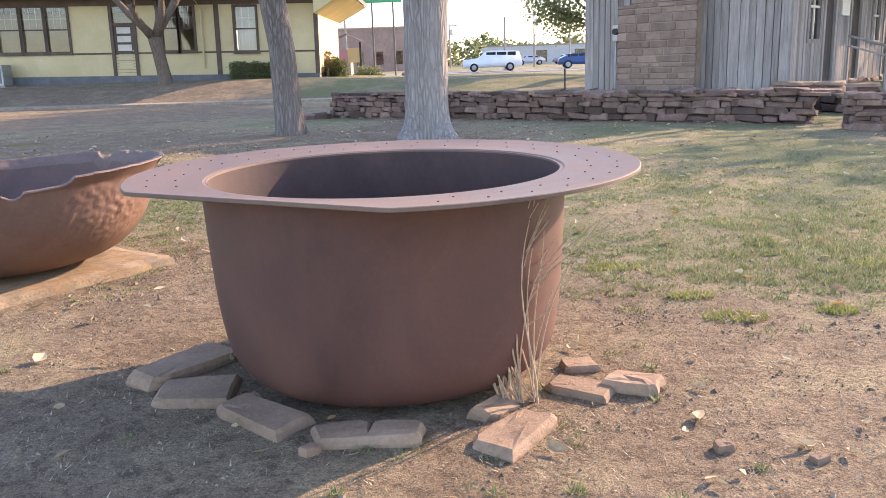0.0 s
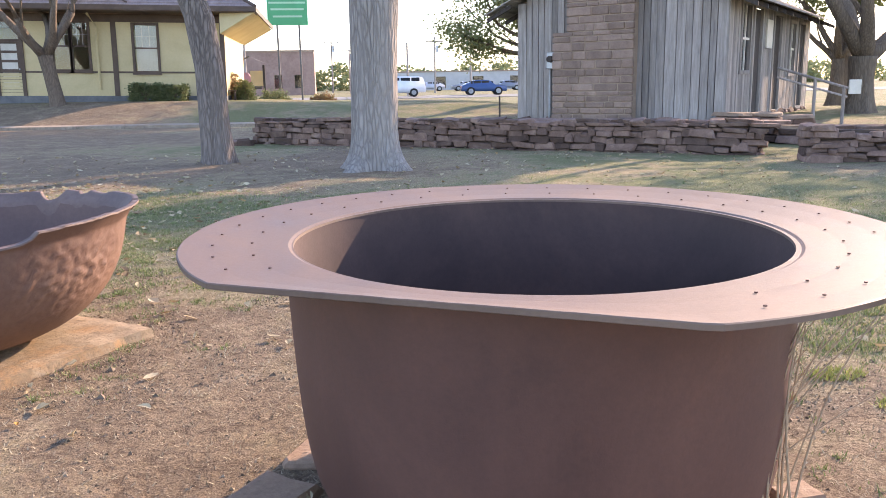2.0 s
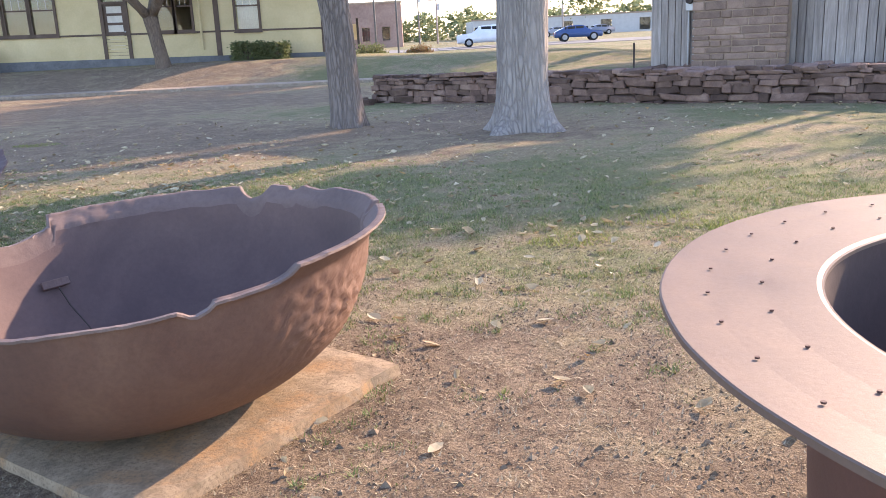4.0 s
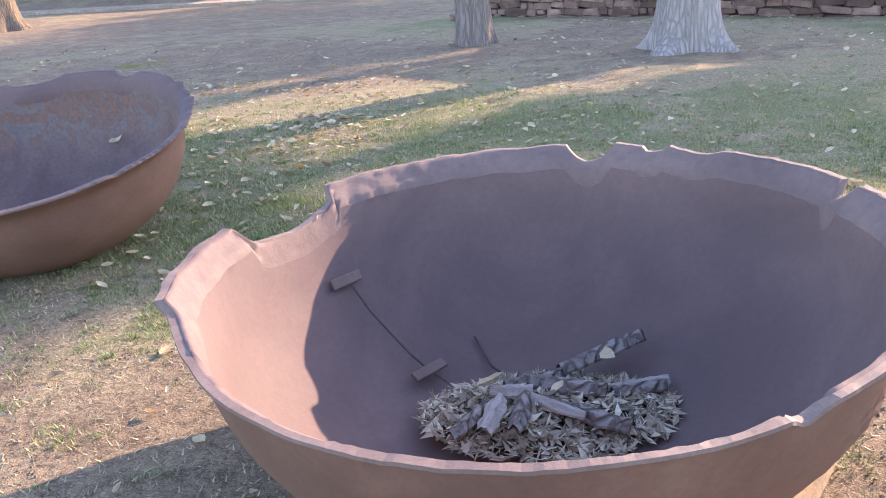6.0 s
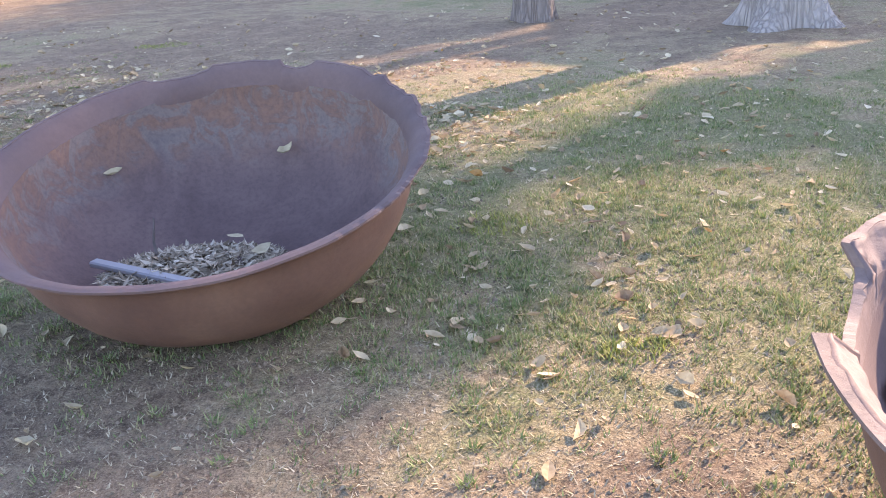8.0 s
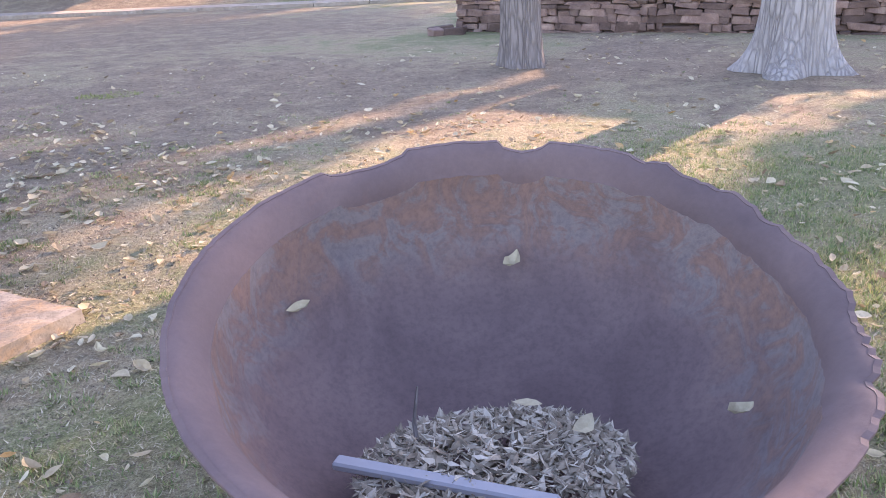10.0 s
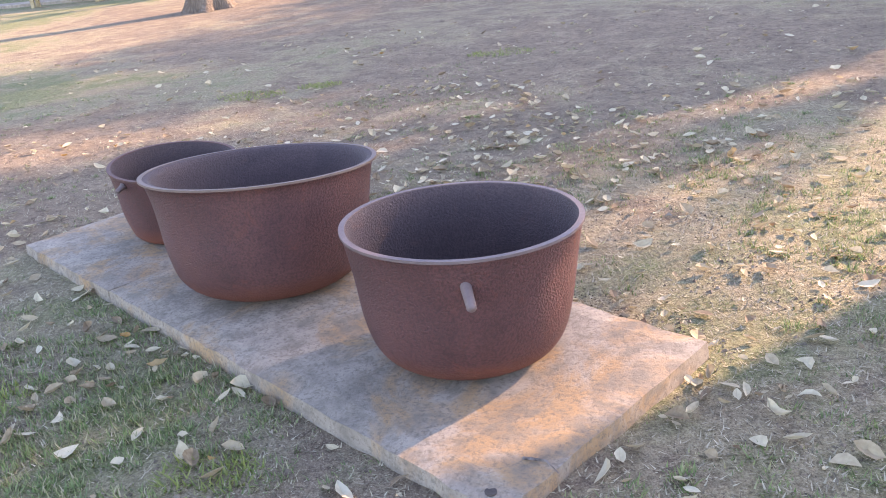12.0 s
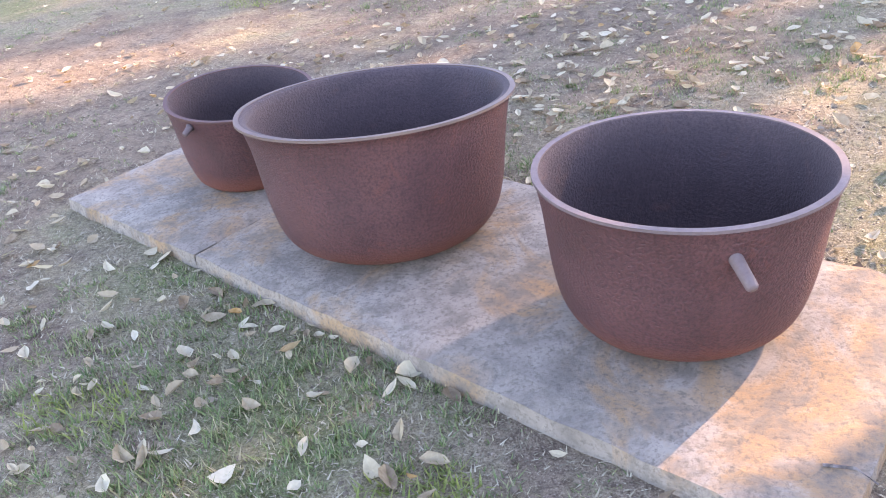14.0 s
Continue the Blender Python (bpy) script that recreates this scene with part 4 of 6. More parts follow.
# gable above the eaves, roof and its edge boards
for sgn in (0, 1):
    ov = 0.6
    run = BLEN / 2 + ov
    slope = (BRIDGE - BEAVE) / (BLEN / 2)
    rows = 14
    for i in range(rows):
        bm = bmesh.new()
        a0, a1 = run * i / rows, run * (i + 1) / rows + 0.03
        x0, x1 = (BLEN / 2 - a0, BLEN / 2 - a1) if sgn == 0 else (BLEN / 2 + a0, BLEN / 2 + a1)
        z0, z1 = BRIDGE + 0.03 - slope * a0, BRIDGE + 0.05 - slope * a1
        vs = [bm.verts.new(p) for p in ((x0, -0.45, z0), (x1, -0.45, z1), (x1, BDEPTH + 0.4, z1), (x0, BDEPTH + 0.4, z0))]
        vb = [bm.verts.new((v.co.x, v.co.y, v.co.z - 0.03)) for v in vs]
        bm.faces.new(vs if sgn == 0 else list(reversed(vs)))
        bm.faces.new(list(reversed(vb)) if sgn == 0 else vb)
        for k in range(4):
            bm.faces.new((vs[k], vs[(k + 1) % 4], vb[(k + 1) % 4], vb[k]))
        part("shingle_course", bm, M_SHINGLE, barn)
for sgn in (-1, 1):
    for k in range(12):
        bm = bmesh.new()
        yy = -0.35 + k * (BDEPTH + 0.6) / 11
        ln = 0.62
        zt = BEAVE - 0.04
        cx = 0 if sgn < 0 else BLEN
        vs = box(bm, (0, yy, -0.1), (ln, yy + 0.06, -0.01))
        for v in vs:
            v.co.z += zt - v.co.x * slope
            v.co.x = cx + sgn * v.co.x
        part("rafter_end", bm, M_DARKWOOD, barn)
# chimney of coursed stone blocks
CH0, CH1, CHT = 1.06, 2.96, 4.25
bm = bmesh.new()
box(bm, (CH0 + 0.05, -0.36, 0.0), (CH1 - 0.05, -0.012, 2.2))
box(bm, (CH0 + 0.4, -0.36, 2.2), (CH1 - 0.05, -0.012, CHT))
chim = part("chimney", bm, M_MORTAR, barn, "stone block chimney with tan mortar")
rngc = random.Random(5)
z = 0.05
while z < CHT - 0.1:
    h = rngc.choice((0.1, 0.13, 0.16, 0.19))
    xl = CH0 if z < 2.2 else CH0 + 0.34
    x = xl
    while x < CH1 - 0.02:
        w = min(rngc.uniform(0.2, 0.6), CH1 - x)
        if CH1 - x - w < 0.12:
            w = CH1 - x
        out = rngc.uniform(0.012, 0.03)
        part("block", boxed((x + 0.01, -0.36 - out, z + 0.009), (x + w - 0.01, -0.3, z + h - 0.009), 0.014), M_CHIM, chim)
        x += w
    z += h
# foundation stones
rngf = random.Random(9)
found = thing("foundation_stones", (BL.x, BL.y, 0), BANG, "loose stone footing under the timber building", "foundation", kind="structure")
for k in range(13):
    put_stone("stone", STONES, found, (0.2 + k * 0.37, 0.12, 0.14), (0.42, 0.4, 0.5), 0, rngf, 3)
for k in range(20):
    put_stone("stone", STONES, found, (BLEN - 0.12, 0.4 + k * 0.44, 0.14), (0.4, 0.46, 0.5), 0, rngf, 3)

meter = thing("electric_meter", (BL.x + BD.x * 0.93 + BD.y * 0.03, BL.y + BD.y * 0.93 - BD.x * 0.03, 0), BANG, "grey electric meter box and conduits on the boards", "meter")
part("box", boxed((-0.1, -0.14, 1.5), (0.1, 0.0, 1.86), 0.01), M_METAL, meter)
bm = bmesh.new()
bmesh.ops.create_cone(bm, cap_ends=True, segments=20, radius1=0.075, radius2=0.07, depth=0.08, matrix=pose(0, -0.18, 1.71, 90))
part("dial", bm, M_DARKWOOD, meter)
for dx in (-0.06, 0.06):
    part("conduit", tubes((((dx, -0.05, 0.4), (dx, -0.05, 1.5)), 0.022)), M_METAL, meter)

rubble_wall("wall_rubble", Vector((-2.42, 18.95)), Vector((5.9, 13.25)), 0.56, 0.5, "low dry-laid wall of red-brown stones", 31)
rubble_wall("wall_rubble_east", Vector((6.05, 11.9)), Vector((10.6, 10.5)), 0.56, 0.5, "low dry-laid stone wall past the gap", 37)
# heaped end of the wall
rngh = random.Random(55)
for px, py, s in ((-2.75, 18.95, 0.42), (-2.9, 18.6, 0.3), (-2.6, 18.55, 0.36)):
    o = solid("loose_stone", STONES[rngh.randrange(9)], None, "loose reddish stone fallen at the wall's end", "stone", m=pose(px, py, 0.05, 4, 3, rngh.uniform(0, 180)) @ Matrix.Diagonal((s, s * 0.6, 0.13, 1)))
# stone step blocks before the side door
for k, (px, py, z0, sx, sy, sz) in enumerate(((6.75, 15.6, 0.22, 0.55, 0.5, 0.52), (6.5, 14.9, 0.13, 0.55, 0.45, 0.3), (7.45, 15.75, 0.22, 0.6, 0.5, 0.5), (7.85, 15.0, 0.13, 0.9, 0.5, 0.28), (8.3, 16.2, 0.2, 0.8, 0.5, 0.42))):
    blk = thing("stone_block", (px, py, 0), BANG + 8 * (k - 2), "squared stone block with a pale worn cap", "stone block", "step blocks")
    rr = random.Random(60 + k)
    zz = 0.0
    while zz < sz - 0.02:
        h = min(0.16, sz - zz)
        put_stone("stone", STONES, blk, (-sx * 0.25, 0, zz + h / 2), (sx * 0.52, sy, h), 0, rr, 2)
        put_stone("stone", STONES, blk, (sx * 0.25, 0, zz + h / 2), (sx * 0.52, sy, h), 0, rr, 2)
        zz += h
    put_stone("cap", FLAGS, blk, (0, 0, sz + 0.03), (sx * 1.08, sy * 1.05, 0.07), 0, rr, 2)
rail = thing("stair_rail", (0, 0, 0), 0, "thin weathered wooden hand rail by the steps", "handrail")
part("rail", tubes((((8.75, 17.6, 1.42), (9.75, 16.6, 0.98)), 0.028)), M_BARN, rail)
part("rail", tubes((((8.75, 17.6, 1.22), (9.75, 16.6, 0.8)), 0.022)), M_BARN, rail)
part("post", tubes((((9.3, 17.05, 0.0), (9.3, 17.05, 1.2)), 0.035)), M_BARN, rail)
part("post", tubes((((9.7, 16.65, 0.0), (9.7, 16.65, 1.02)), 0.035)), M_BARN, rail)
part("notice", boxed((9.72, 16.5, 0.86), (9.98, 16.54, 1.15), 0.004), M_PALE, rail, "small blank white notice")
part("marker", tubes((((2.95, 19.0, 0.0), (2.95, 19.0, 0.92)), 0.02)), M_DARKWOOD, thing("steel_stake", (0, 0, 0), 0, "thin dark steel stake behind the stone wall", "stake"))

# ---- depot house ----
HZ = 0.8
house = thing("depot_house", (-10.0, 36.0, 0), 0, "cream and brown wooden depot house with a hipped roof", "house", ry=1.1)
HX0, HX1, HD = -14.0, 5.0, 8.0   # along the front, from the house's own origin
# openings of the front: x from, x to, sill, head
HOPEN = [(-8.6, -7.72, 2.0, 3.82), (-7.56, -6.68, 2.0, 3.82), (-6.52, -5.64, 2.0, 3.82), (-3.72, -2.88, 0.98, 3.82), (-1.62, -0.98, 2.0, 3.82), (-0.9, -0.28, 2.0, 3.82), (1.5, 2.38, 1.95, 3.75)]
HOPEN = [(-13.2, -12.3, 2.0, 3.82), (-12.15, -11.25, 2.0, 3.82)] + HOPEN


def wall_with_openings(bm, x0, x1, z0, z1, y0, y1, opens):
    x = x0
    for a, b, s, h in sorted(opens):
        box(bm, (x, y0, z0), (a, y1, z1))
        box(bm, (a, y0, h), (b, y1, z1))
        if s > z0 + 0.01:
            box(bm, (a, y0, z0), (b, y1, s))
        x = b
    box(bm, (x, y0, z0), (x1, y1, z1))


bm = bmesh.new()
wall_with_openings(bm, HX0, HX1, 0.95, 4.15, 0.0, 0.16, HOPEN)
part("front_wall", bm, M_CREAM, house)
bm = bmesh.new()
wall_with_openings(bm, HX0, HX1, 0.95, 4.15, HD - 0.16, HD, [(-8.4, -7.6, 1.9, 3.2), (-7.0, -6.2, 1.9, 3.2), (-5.6, -5.0, 1.9, 3.0), (-1.5, -0.2, 1.9, 3.1), (1.7, 2.3, 2.0, 3.4)])
part("back_wall", bm, M_CREAM, house)
part("end_wall", boxed((HX1 - 0.16, 0.16, 0.95), (HX1, HD - 0.16, 4.15)), M_CREAM, house)
part("end_wall", boxed((HX0, 0.16, 0.95), (HX0 + 0.16, HD - 0.16, 4.15)), M_CREAM, house)
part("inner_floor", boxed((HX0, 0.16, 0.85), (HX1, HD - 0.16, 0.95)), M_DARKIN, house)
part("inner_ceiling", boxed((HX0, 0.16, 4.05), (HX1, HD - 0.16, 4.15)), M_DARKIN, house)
part("foundation", boxed((HX0 - 0.02, -0.03, 0.2), (HX1 + 0.02, HD + 0.03, 0.95)), M_GREYBASE, house)
part("wainscot_rail", boxed((HX0, -0.035, 1.86), (HX1 + 0.03, 0.0, 1.93)), M_BROWN, house)
for i in range(7):
    part("wainscot_board", boxed((HX0, -0.012, 0.96 + i * 0.128), (HX1 + 0.01, 0.0, 0.96 + (i + 1) * 0.128 - 0.012)), M_CREAM, house)
part("frieze", boxed((HX0, -0.04, 3.86), (HX1 + 0.04, 0.0, 4.16)), M_BROWN, house)
part("corner_board", boxed((0.62, -0.05, 0.95), (0.82, 0.0, 3.86)), M_BROWN, house)
part("corner_board", boxed((HX1 - 0.14, -0.05, 0.95), (HX1 + 0.05, 0.0, 3.86)), M_BROWN, house)
part("downspout", tubes((((0.08, -0.08, 1.2), (0.08, -0.08, 3.7), (0.0, -0.9, 4.1)), 0.05)), M_CREAM, house)


def house_window(a, b, s, h, rows=3, cols=3):
    fr = bmesh.new()
    t = 0.1
    for lo, hi in (((a - t, s - t), (a, h + t)), ((b, s - t), (b + t, h + t)), ((a, h), (b, h + t)), ((a, s - t), (b, s))):
        box(fr, (lo[0], -0.06, lo[1]), (hi[0], 0.05, hi[1]))
    w = part("window", fr, M_BROWN, house)
    part("sill", boxed((a - t - 0.03, -0.1, s - t - 0.05), (b + t + 0.03, 0.0, s - t)), M_BROWN, w)
    mid = (s + h) / 2
    part("meeting_rail", boxed((a, 0.02, mid - 0.03), (b, 0.07, mid + 0.03)), M_BROWN, w)
    mu = bmesh.new()
    for i in range(1, cols):
        xx = a + (b - a) * i / cols
        box(mu, (xx - 0.012, 0.03, mid + 0.03), (xx + 0.012, 0.06, h))
    box(mu, (a, 0.032, (mid + h) / 2 - 0.012), (b, 0.058, (mid + h) / 2 + 0.012))
    part("muntins", mu, M_PALE, w)
    for z0, z1 in ((s, mid - 0.03), (mid + 0.03, h)):
        p = part("pane", boxed((a, 0.044, z0), (b, 0.048, z1)), M_GLASS, w)
        p.visible_shadow = False
    return w


for a, b, s, h in HOPEN:
    if s > 1:
        house_window(a, b, s, h)
# drawn pale curtain behind the single window
cur = bmesh.new()
for i in range(12):
    box(cur, (1.52 + i * 0.07, 0.2 + 0.02 * (i % 2), 1.9), (1.585 + i * 0.07, 0.23 + 0.02 * (i % 2), 3.8))
part("curtain", cur, M_PALE, house, "pale curtain drawn behind the window")
# panelled door with transom
a, b = -3.72, -2.88
fr = bmesh.new()
box(fr, (a - 0.14, -0.06, 0.95), (a, 0.08, 3.92))
box(fr, (b, -0.06, 0.95), (b + 0.14, 0.08, 3.92))
box(fr, (a, -0.06, 3.06), (b, 0.08, 3.16))
box(fr, (a, -0.06, 3.82), (b, 0.08, 3.92))
door = part("door", fr, M_BROWN, house, "brown door with five pale panels under a transom")
part("transom_pane", boxed((a, 0.03, 3.16), (b, 0.034, 3.82)), M_GLASS, door)
lf = bmesh.new()
box(lf, (a, 0.0, 0.98), (a + 0.12, 0.06, 3.06))
box(lf, (b - 0.12, 0.0, 0.98), (b, 0.06, 3.06))
for z0, z1 in ((0.98, 1.22), (1.54, 1.64), (1.9, 2.0), (2.26, 2.36), (2.62, 2.72), (2.98, 3.06)):
    box(lf, (a + 0.12, 0.003, z0), (b - 0.12, 0.057, z1))
part("leaf", lf, M_BROWN, door)
for z0, z1 in ((1.22, 1.54), (1.64, 1.9), (2.0, 2.26), (2.36, 2.62), (2.72, 2.98)):
    part("panel", boxed((a + 0.12, 0.02, z0), (b - 0.12, 0.04, z1)), M_PALE, door)
part("knob", tubes((((b - 0.06, -0.06, 2.0), (b - 0.06, 0.0, 2.0)), 0.03)), M_METAL, door)

# hipped roof with wide eaves
OV, PITCH, EZ = 1.45, 0.62, 4.22
ex0, ex1, ey0, ey1 = HX0 - OV, HX1 + OV, -OV, HD + OV
run = (ey1 - ey0) / 2
rows = 26
for side in ("front", "end", "back"):
    for i in range(rows):
        bm = bmesh.new()
        q0, q1 = run * i / rows, run * (i + 1) / rows
        lift0, lift1 = EZ + 0.16 + PITCH * q0 + 0.025, EZ + 0.16 + PITCH * q1
        if side == "front":
            pts = [(ex0, ey0 + q0, lift0), (ex1 - q0, ey0 + q0, lift0), (ex1 - q1, ey0 + q1, lift1), (ex0, ey0 + q1, lift1)]
        elif side == "back":
            pts = [(ex1 - q0, ey1 - q0, lift0), (ex0, ey1 - q0, lift0), (ex0, ey1 - q1, lift1), (ex1 - q1, ey1 - q1, lift1)]
        else:
            pts = [(ex1 - q0, ey0 + q0, lift0), (ex1 - q0, ey1 - q0, lift0), (ex1 - q1, ey1 - q1, lift1), (ex1 - q1, ey0 + q1, lift1)]
        vs = [bm.verts.new(p) for p in pts]
        lo = [bm.verts.new((p[0], p[1], p[2] - 0.06)) for p in pts]
        bm.faces.new(vs)
        bm.faces.new((vs[1], vs[0], lo[0], lo[1]))
        bm.faces.new(list(reversed(lo)))
        part("shingle_course", bm, M_ROOF, house)
bm = bmesh.new()
box(bm, (ex0, ey0 - 0.02, EZ), (ex1 + 0.02, ey0 + 0.03, EZ + 0.19))
box(bm, (ex1 - 0.03, ey0 + 0.03, EZ), (ex1 + 0.02, ey1, EZ + 0.19))
part("fascia", bm, M_BROWN, house)
bm = bmesh.new()
box(bm, (ex0, ey0 + 0.04, EZ - 0.03), (ex1 - 0.04, 0.0, EZ - 0.004))
part("soffit", bm, M_BROWN, house)
# sloping cream underside at the end of the house
bm = bmesh.new()
p = [(ex1 - 0.05, ey0 + 0.1, EZ - 0.006), (ex1 - 0.05, ey1 - 0.1, EZ - 0.006), (HX1, ey1 - 0.4, EZ - 0.82), (HX1, ey0 + 0.5, EZ - 0.82)]
vs = [bm.verts.new(q) for q in p]
up = [bm.verts.new((q[0], q[1], EZ - 0.004)) for q in p]
bm.faces.new(vs)
for k in range(4):
    bm.faces.new((vs[k], vs[(k + 1) % 4], up[(k + 1) % 4], up[k]))
part("end_soffit", bm, M_CREAM, house)
part("hip_ridge", tubes((((ex1, ey0, EZ + 0.2), (ex1 - run, ey0 + run, EZ + 0.2 + PITCH * run)), 0.07)), M_BROWN, house)
part("roof_brace", tubes((((-0.2, ey0 + 1.6, EZ + 1.25), (1.6, ey0 + 0.1, EZ + 0.3)), 0.035)), M_BROWN, house)

ac = thing("air_conditioner", (-18.55, 35.3, ground_z(-18.5, 35.3) + 0.06), 0, "grey air conditioning condenser beside the house", "air conditioner")
part("cabinet", boxed((-0.46, -0.4, 0.0), (0.46, 0.4, 0.86), 0.02), M_METAL, ac)
for k in range(9):
    part("louvre", boxed((-0.4 + k * 0.092, -0.425, 0.08), (-0.35 + k * 0.092, -0.4, 0.78)), M_GREYBASE, ac)
part("pad", boxed((-0.55, -0.5, -0.16), (0.55, 0.5, 0.0)), M_WALKWAY, ac)


# ---- shrubs ----
def shrub(name, loc, rx, ry, rz, leaf, label, seed, count=900, size=0.09, flat=False):
    rng = random.Random(seed)
    s = thing(name, loc, 0, label, "shrub")
    bm = bmesh.new()
    for _ in range(14):
        a = rng.uniform(0, 6.28)
        tube_between(bm, [(0, 0, -0.05), (rx * 0.3 * math.cos(a), ry * 0.3 * math.sin(a), rz * 0.45), (rx * 0.8 * math.cos(a), ry * 0.8 * math.sin(a), rz * rng.uniform(0.6, 0.95))], [0.02, 0.014, 0.006], 5)
    part("stems", bm, M_BARK_BROWN, s)
    cs = []
    for _ in range(count):
        while True:
            p = Vector((rng.uniform(-1, 1), rng.uniform(-1, 1), rng.uniform(0, 1)))
            q = p.length if not flat else max(abs(p.x), abs(p.y), p.z) ** 1.0 * 0.98
            lump = 1 + 0.25 * noise.noise(p * 2.6 + Vector((seed, 0, 0)))
            if 0.45 < q / lump < 1:
                break
        cs.append((Vector((p.x * rx, p.y * ry, p.z * rz)), None))
    part("leaves", leaf_cards(cs, rng, 3, 0.05, size), leaf, s)
    return s


shrub("hedge_shrub", (-7.9, 34.75, ground_z(-7.9, 34.75)), 0.62, 0.4, 0.66, M_LEAF_GREEN, "clipped green shrub along the house foot", 3, 700, 0.1, True)
shrub("hedge_shrub", (-6.9, 34.75, ground_z(-6.9, 34.75)), 0.6, 0.4, 0.62, M_LEAF_GREEN, "clipped green shrub along the house foot", 4, 700, 0.1, True)
shrub("round_shrub", (-4.35, 37.6, ground_z(-4.35, 37.6)), 0.45, 0.45, 0.85, M_LEAF_GREEN, "rounded green shrub at the house corner", 5, 600, 0.1)
shrub("rusty_shrub", (-5.0, 38.2, ground_z(-5.0, 38.2)), 0.6, 0.5, 1.15, M_LEAF_BROWN, "loose shrub with rusty new leaves", 6, 420, 0.12)
shrub("low_shrub", (-3.6, 46.0, 0.3), 0.9, 0.6, 0.75, M_LEAF_FAR, "grey-green low shrub at the foot of the sign", 7, 420, 0.12)
shrub("low_shrub", (-1.0, 46.0, 0.25), 0.75, 0.5, 0.55, M_LEAF_BROWN, "brown twiggy low shrub on the lawn's edge", 8, 380, 0.1)
bench = thing("small_bench", (-4.95, 36.9, ground_z(-4.95, 36.9)), 0, "small dark bench before the shrubs", "bench")
part("seat", boxed((-0.3, -0.15, 0.36), (0.3, 0.15, 0.41), 0.01), M_DARKWOOD, bench)
for sx in (-0.24, 0.24):
    part("leg", boxed((sx - 0.03, -0.12, -0.05), (sx + 0.03, 0.12, 0.36)), M_DARKWOOD, bench)

# ---- sign on two posts ----
def plain(name, c, rough=0.5, metal=0.0):
    return two_scale(name, tuple(x * 0.9 for x in c), c, tuple(min(1, x * 1.08) for x in c), 1.2, 18, rough, 0.08, 0.002, fine_amt=0.08, metal=metal)


M_SIGN_GREEN, M_SIGN_BLUE, M_SIGN_TAN, M_SIGN_WHITE = plain("sign_green", (0.06, 0.42, 0.2)), plain("sign_blue", (0.28, 0.45, 0.68)), plain("sign_tan", (0.6, 0.42, 0.22)), plain("sign_pale_green", (0.4, 0.7, 0.5))
sign = thing("post_sign", (-2.78, 48.0, 0.3), 0, "green and blue painted sign board on two thin posts", "sign")
for px in (-0.6, 0.6):
    part("post", tubes((((px, 0, -0.4), (px, 0, 7.2)), 0.055)), M_GREYBASE, sign)
part("board", boxed((-1.1, -0.12, 4.2), (1.1, -0.06, 7.3)), M_SIGN_GREEN, sign)
part("upper_field", boxed((-1.09, -0.128, 5.6), (1.09, -0.12, 7.29)), M_SIGN_BLUE, sign)
part("emblem", boxed((-0.8, -0.136, 5.75), (-0.15, -0.128, 6.6)), M_SIGN_TAN, sign)
for k, (z0, w) in enumerate(((5.35, 2.0), (5.0, 1.8), (4.62, 1.6))):
    part("text_bar", boxed((-w / 2, -0.128, z0), (w / 2, -0.12, z0 + 0.1)), M_SIGN_WHITE, sign)

# ---- notice kiosk ----
kiosk = thing("notice_kiosk", (-5.6, 55.0, 0.25), 0, "small gabled notice kiosk with a pale board", "kiosk")
for px in (-0.75, 0.85):
    part("post", boxed((px - 0.07, -0.07, -0.3), (px + 0.07, 0.07, 2.3)), M_DARKWOOD, kiosk)
part("notice", boxed((0.0, -0.05, 1.0), (0.8, 0.02, 1.95)), M_SIGN_TAN, kiosk, "yellowish notice board")
for s in (-1, 1):
    bm = bmesh.new()
    vs = [bm.verts.new(q) for q in ((0, -0.7, 2.85), (s * 1.1, -0.7, 2.35), (s * 1.1, 0.7, 2.35), (0, 0.7, 2.85))]
    r = bmesh.ops.solidify(bm, geom=bm.faces[:] + [bm.faces.new(vs)], thickness=0.1)
    part("roof", bm, M_SHINGLE, kiosk)

# ---- far buildings ----
def far_block(name, x0, x1, y0, y1, h, material, label, wins):
    b = thing(name, (x0, y0, 0), 0, label, "building")
    x = 0.0
    for a, c, sill, head in wins + [(x1 - x0, x1 - x0, 0, 0)]:
        part("wall_pier", boxed((x, 0, -0.2), (a, 0.3, h)), material, b)
        if c > a:
            part("wall_over", boxed((a, 0, head), (c, 0.3, h)), material, b)
            part("wall_under", boxed((a, 0, -0.2), (c, 0.3, sill)), material, b)
        x = c
    part("side_wall", boxed((0, 0.3, -0.2), (0.3, y1 - y0, h)), material, b)
    part("side_wall", boxed((x1 - x0 - 0.3, 0.3, -0.2), (x1 - x0, y1 - y0, h)), material, b)
    part("roof", boxed((0.3, 0.3, h - 0.5), (x1 - x0 - 0.3, y1 - y0, h - 0.3)), M_GREYBASE, b)
    part("parapet", boxed((-0.1, -0.1, h), (x1 - x0 + 0.1, 0.35, h + 0.25)), M_MORTAR, b)
    for a, c, s, t in wins:
        w = part("window", boxed((a, 0.1, s), (c, 0.16, t)), M_GLASS, b)
        # dark sheet added behind the pane in place of an unlit room
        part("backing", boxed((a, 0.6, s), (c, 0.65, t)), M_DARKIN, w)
    return b


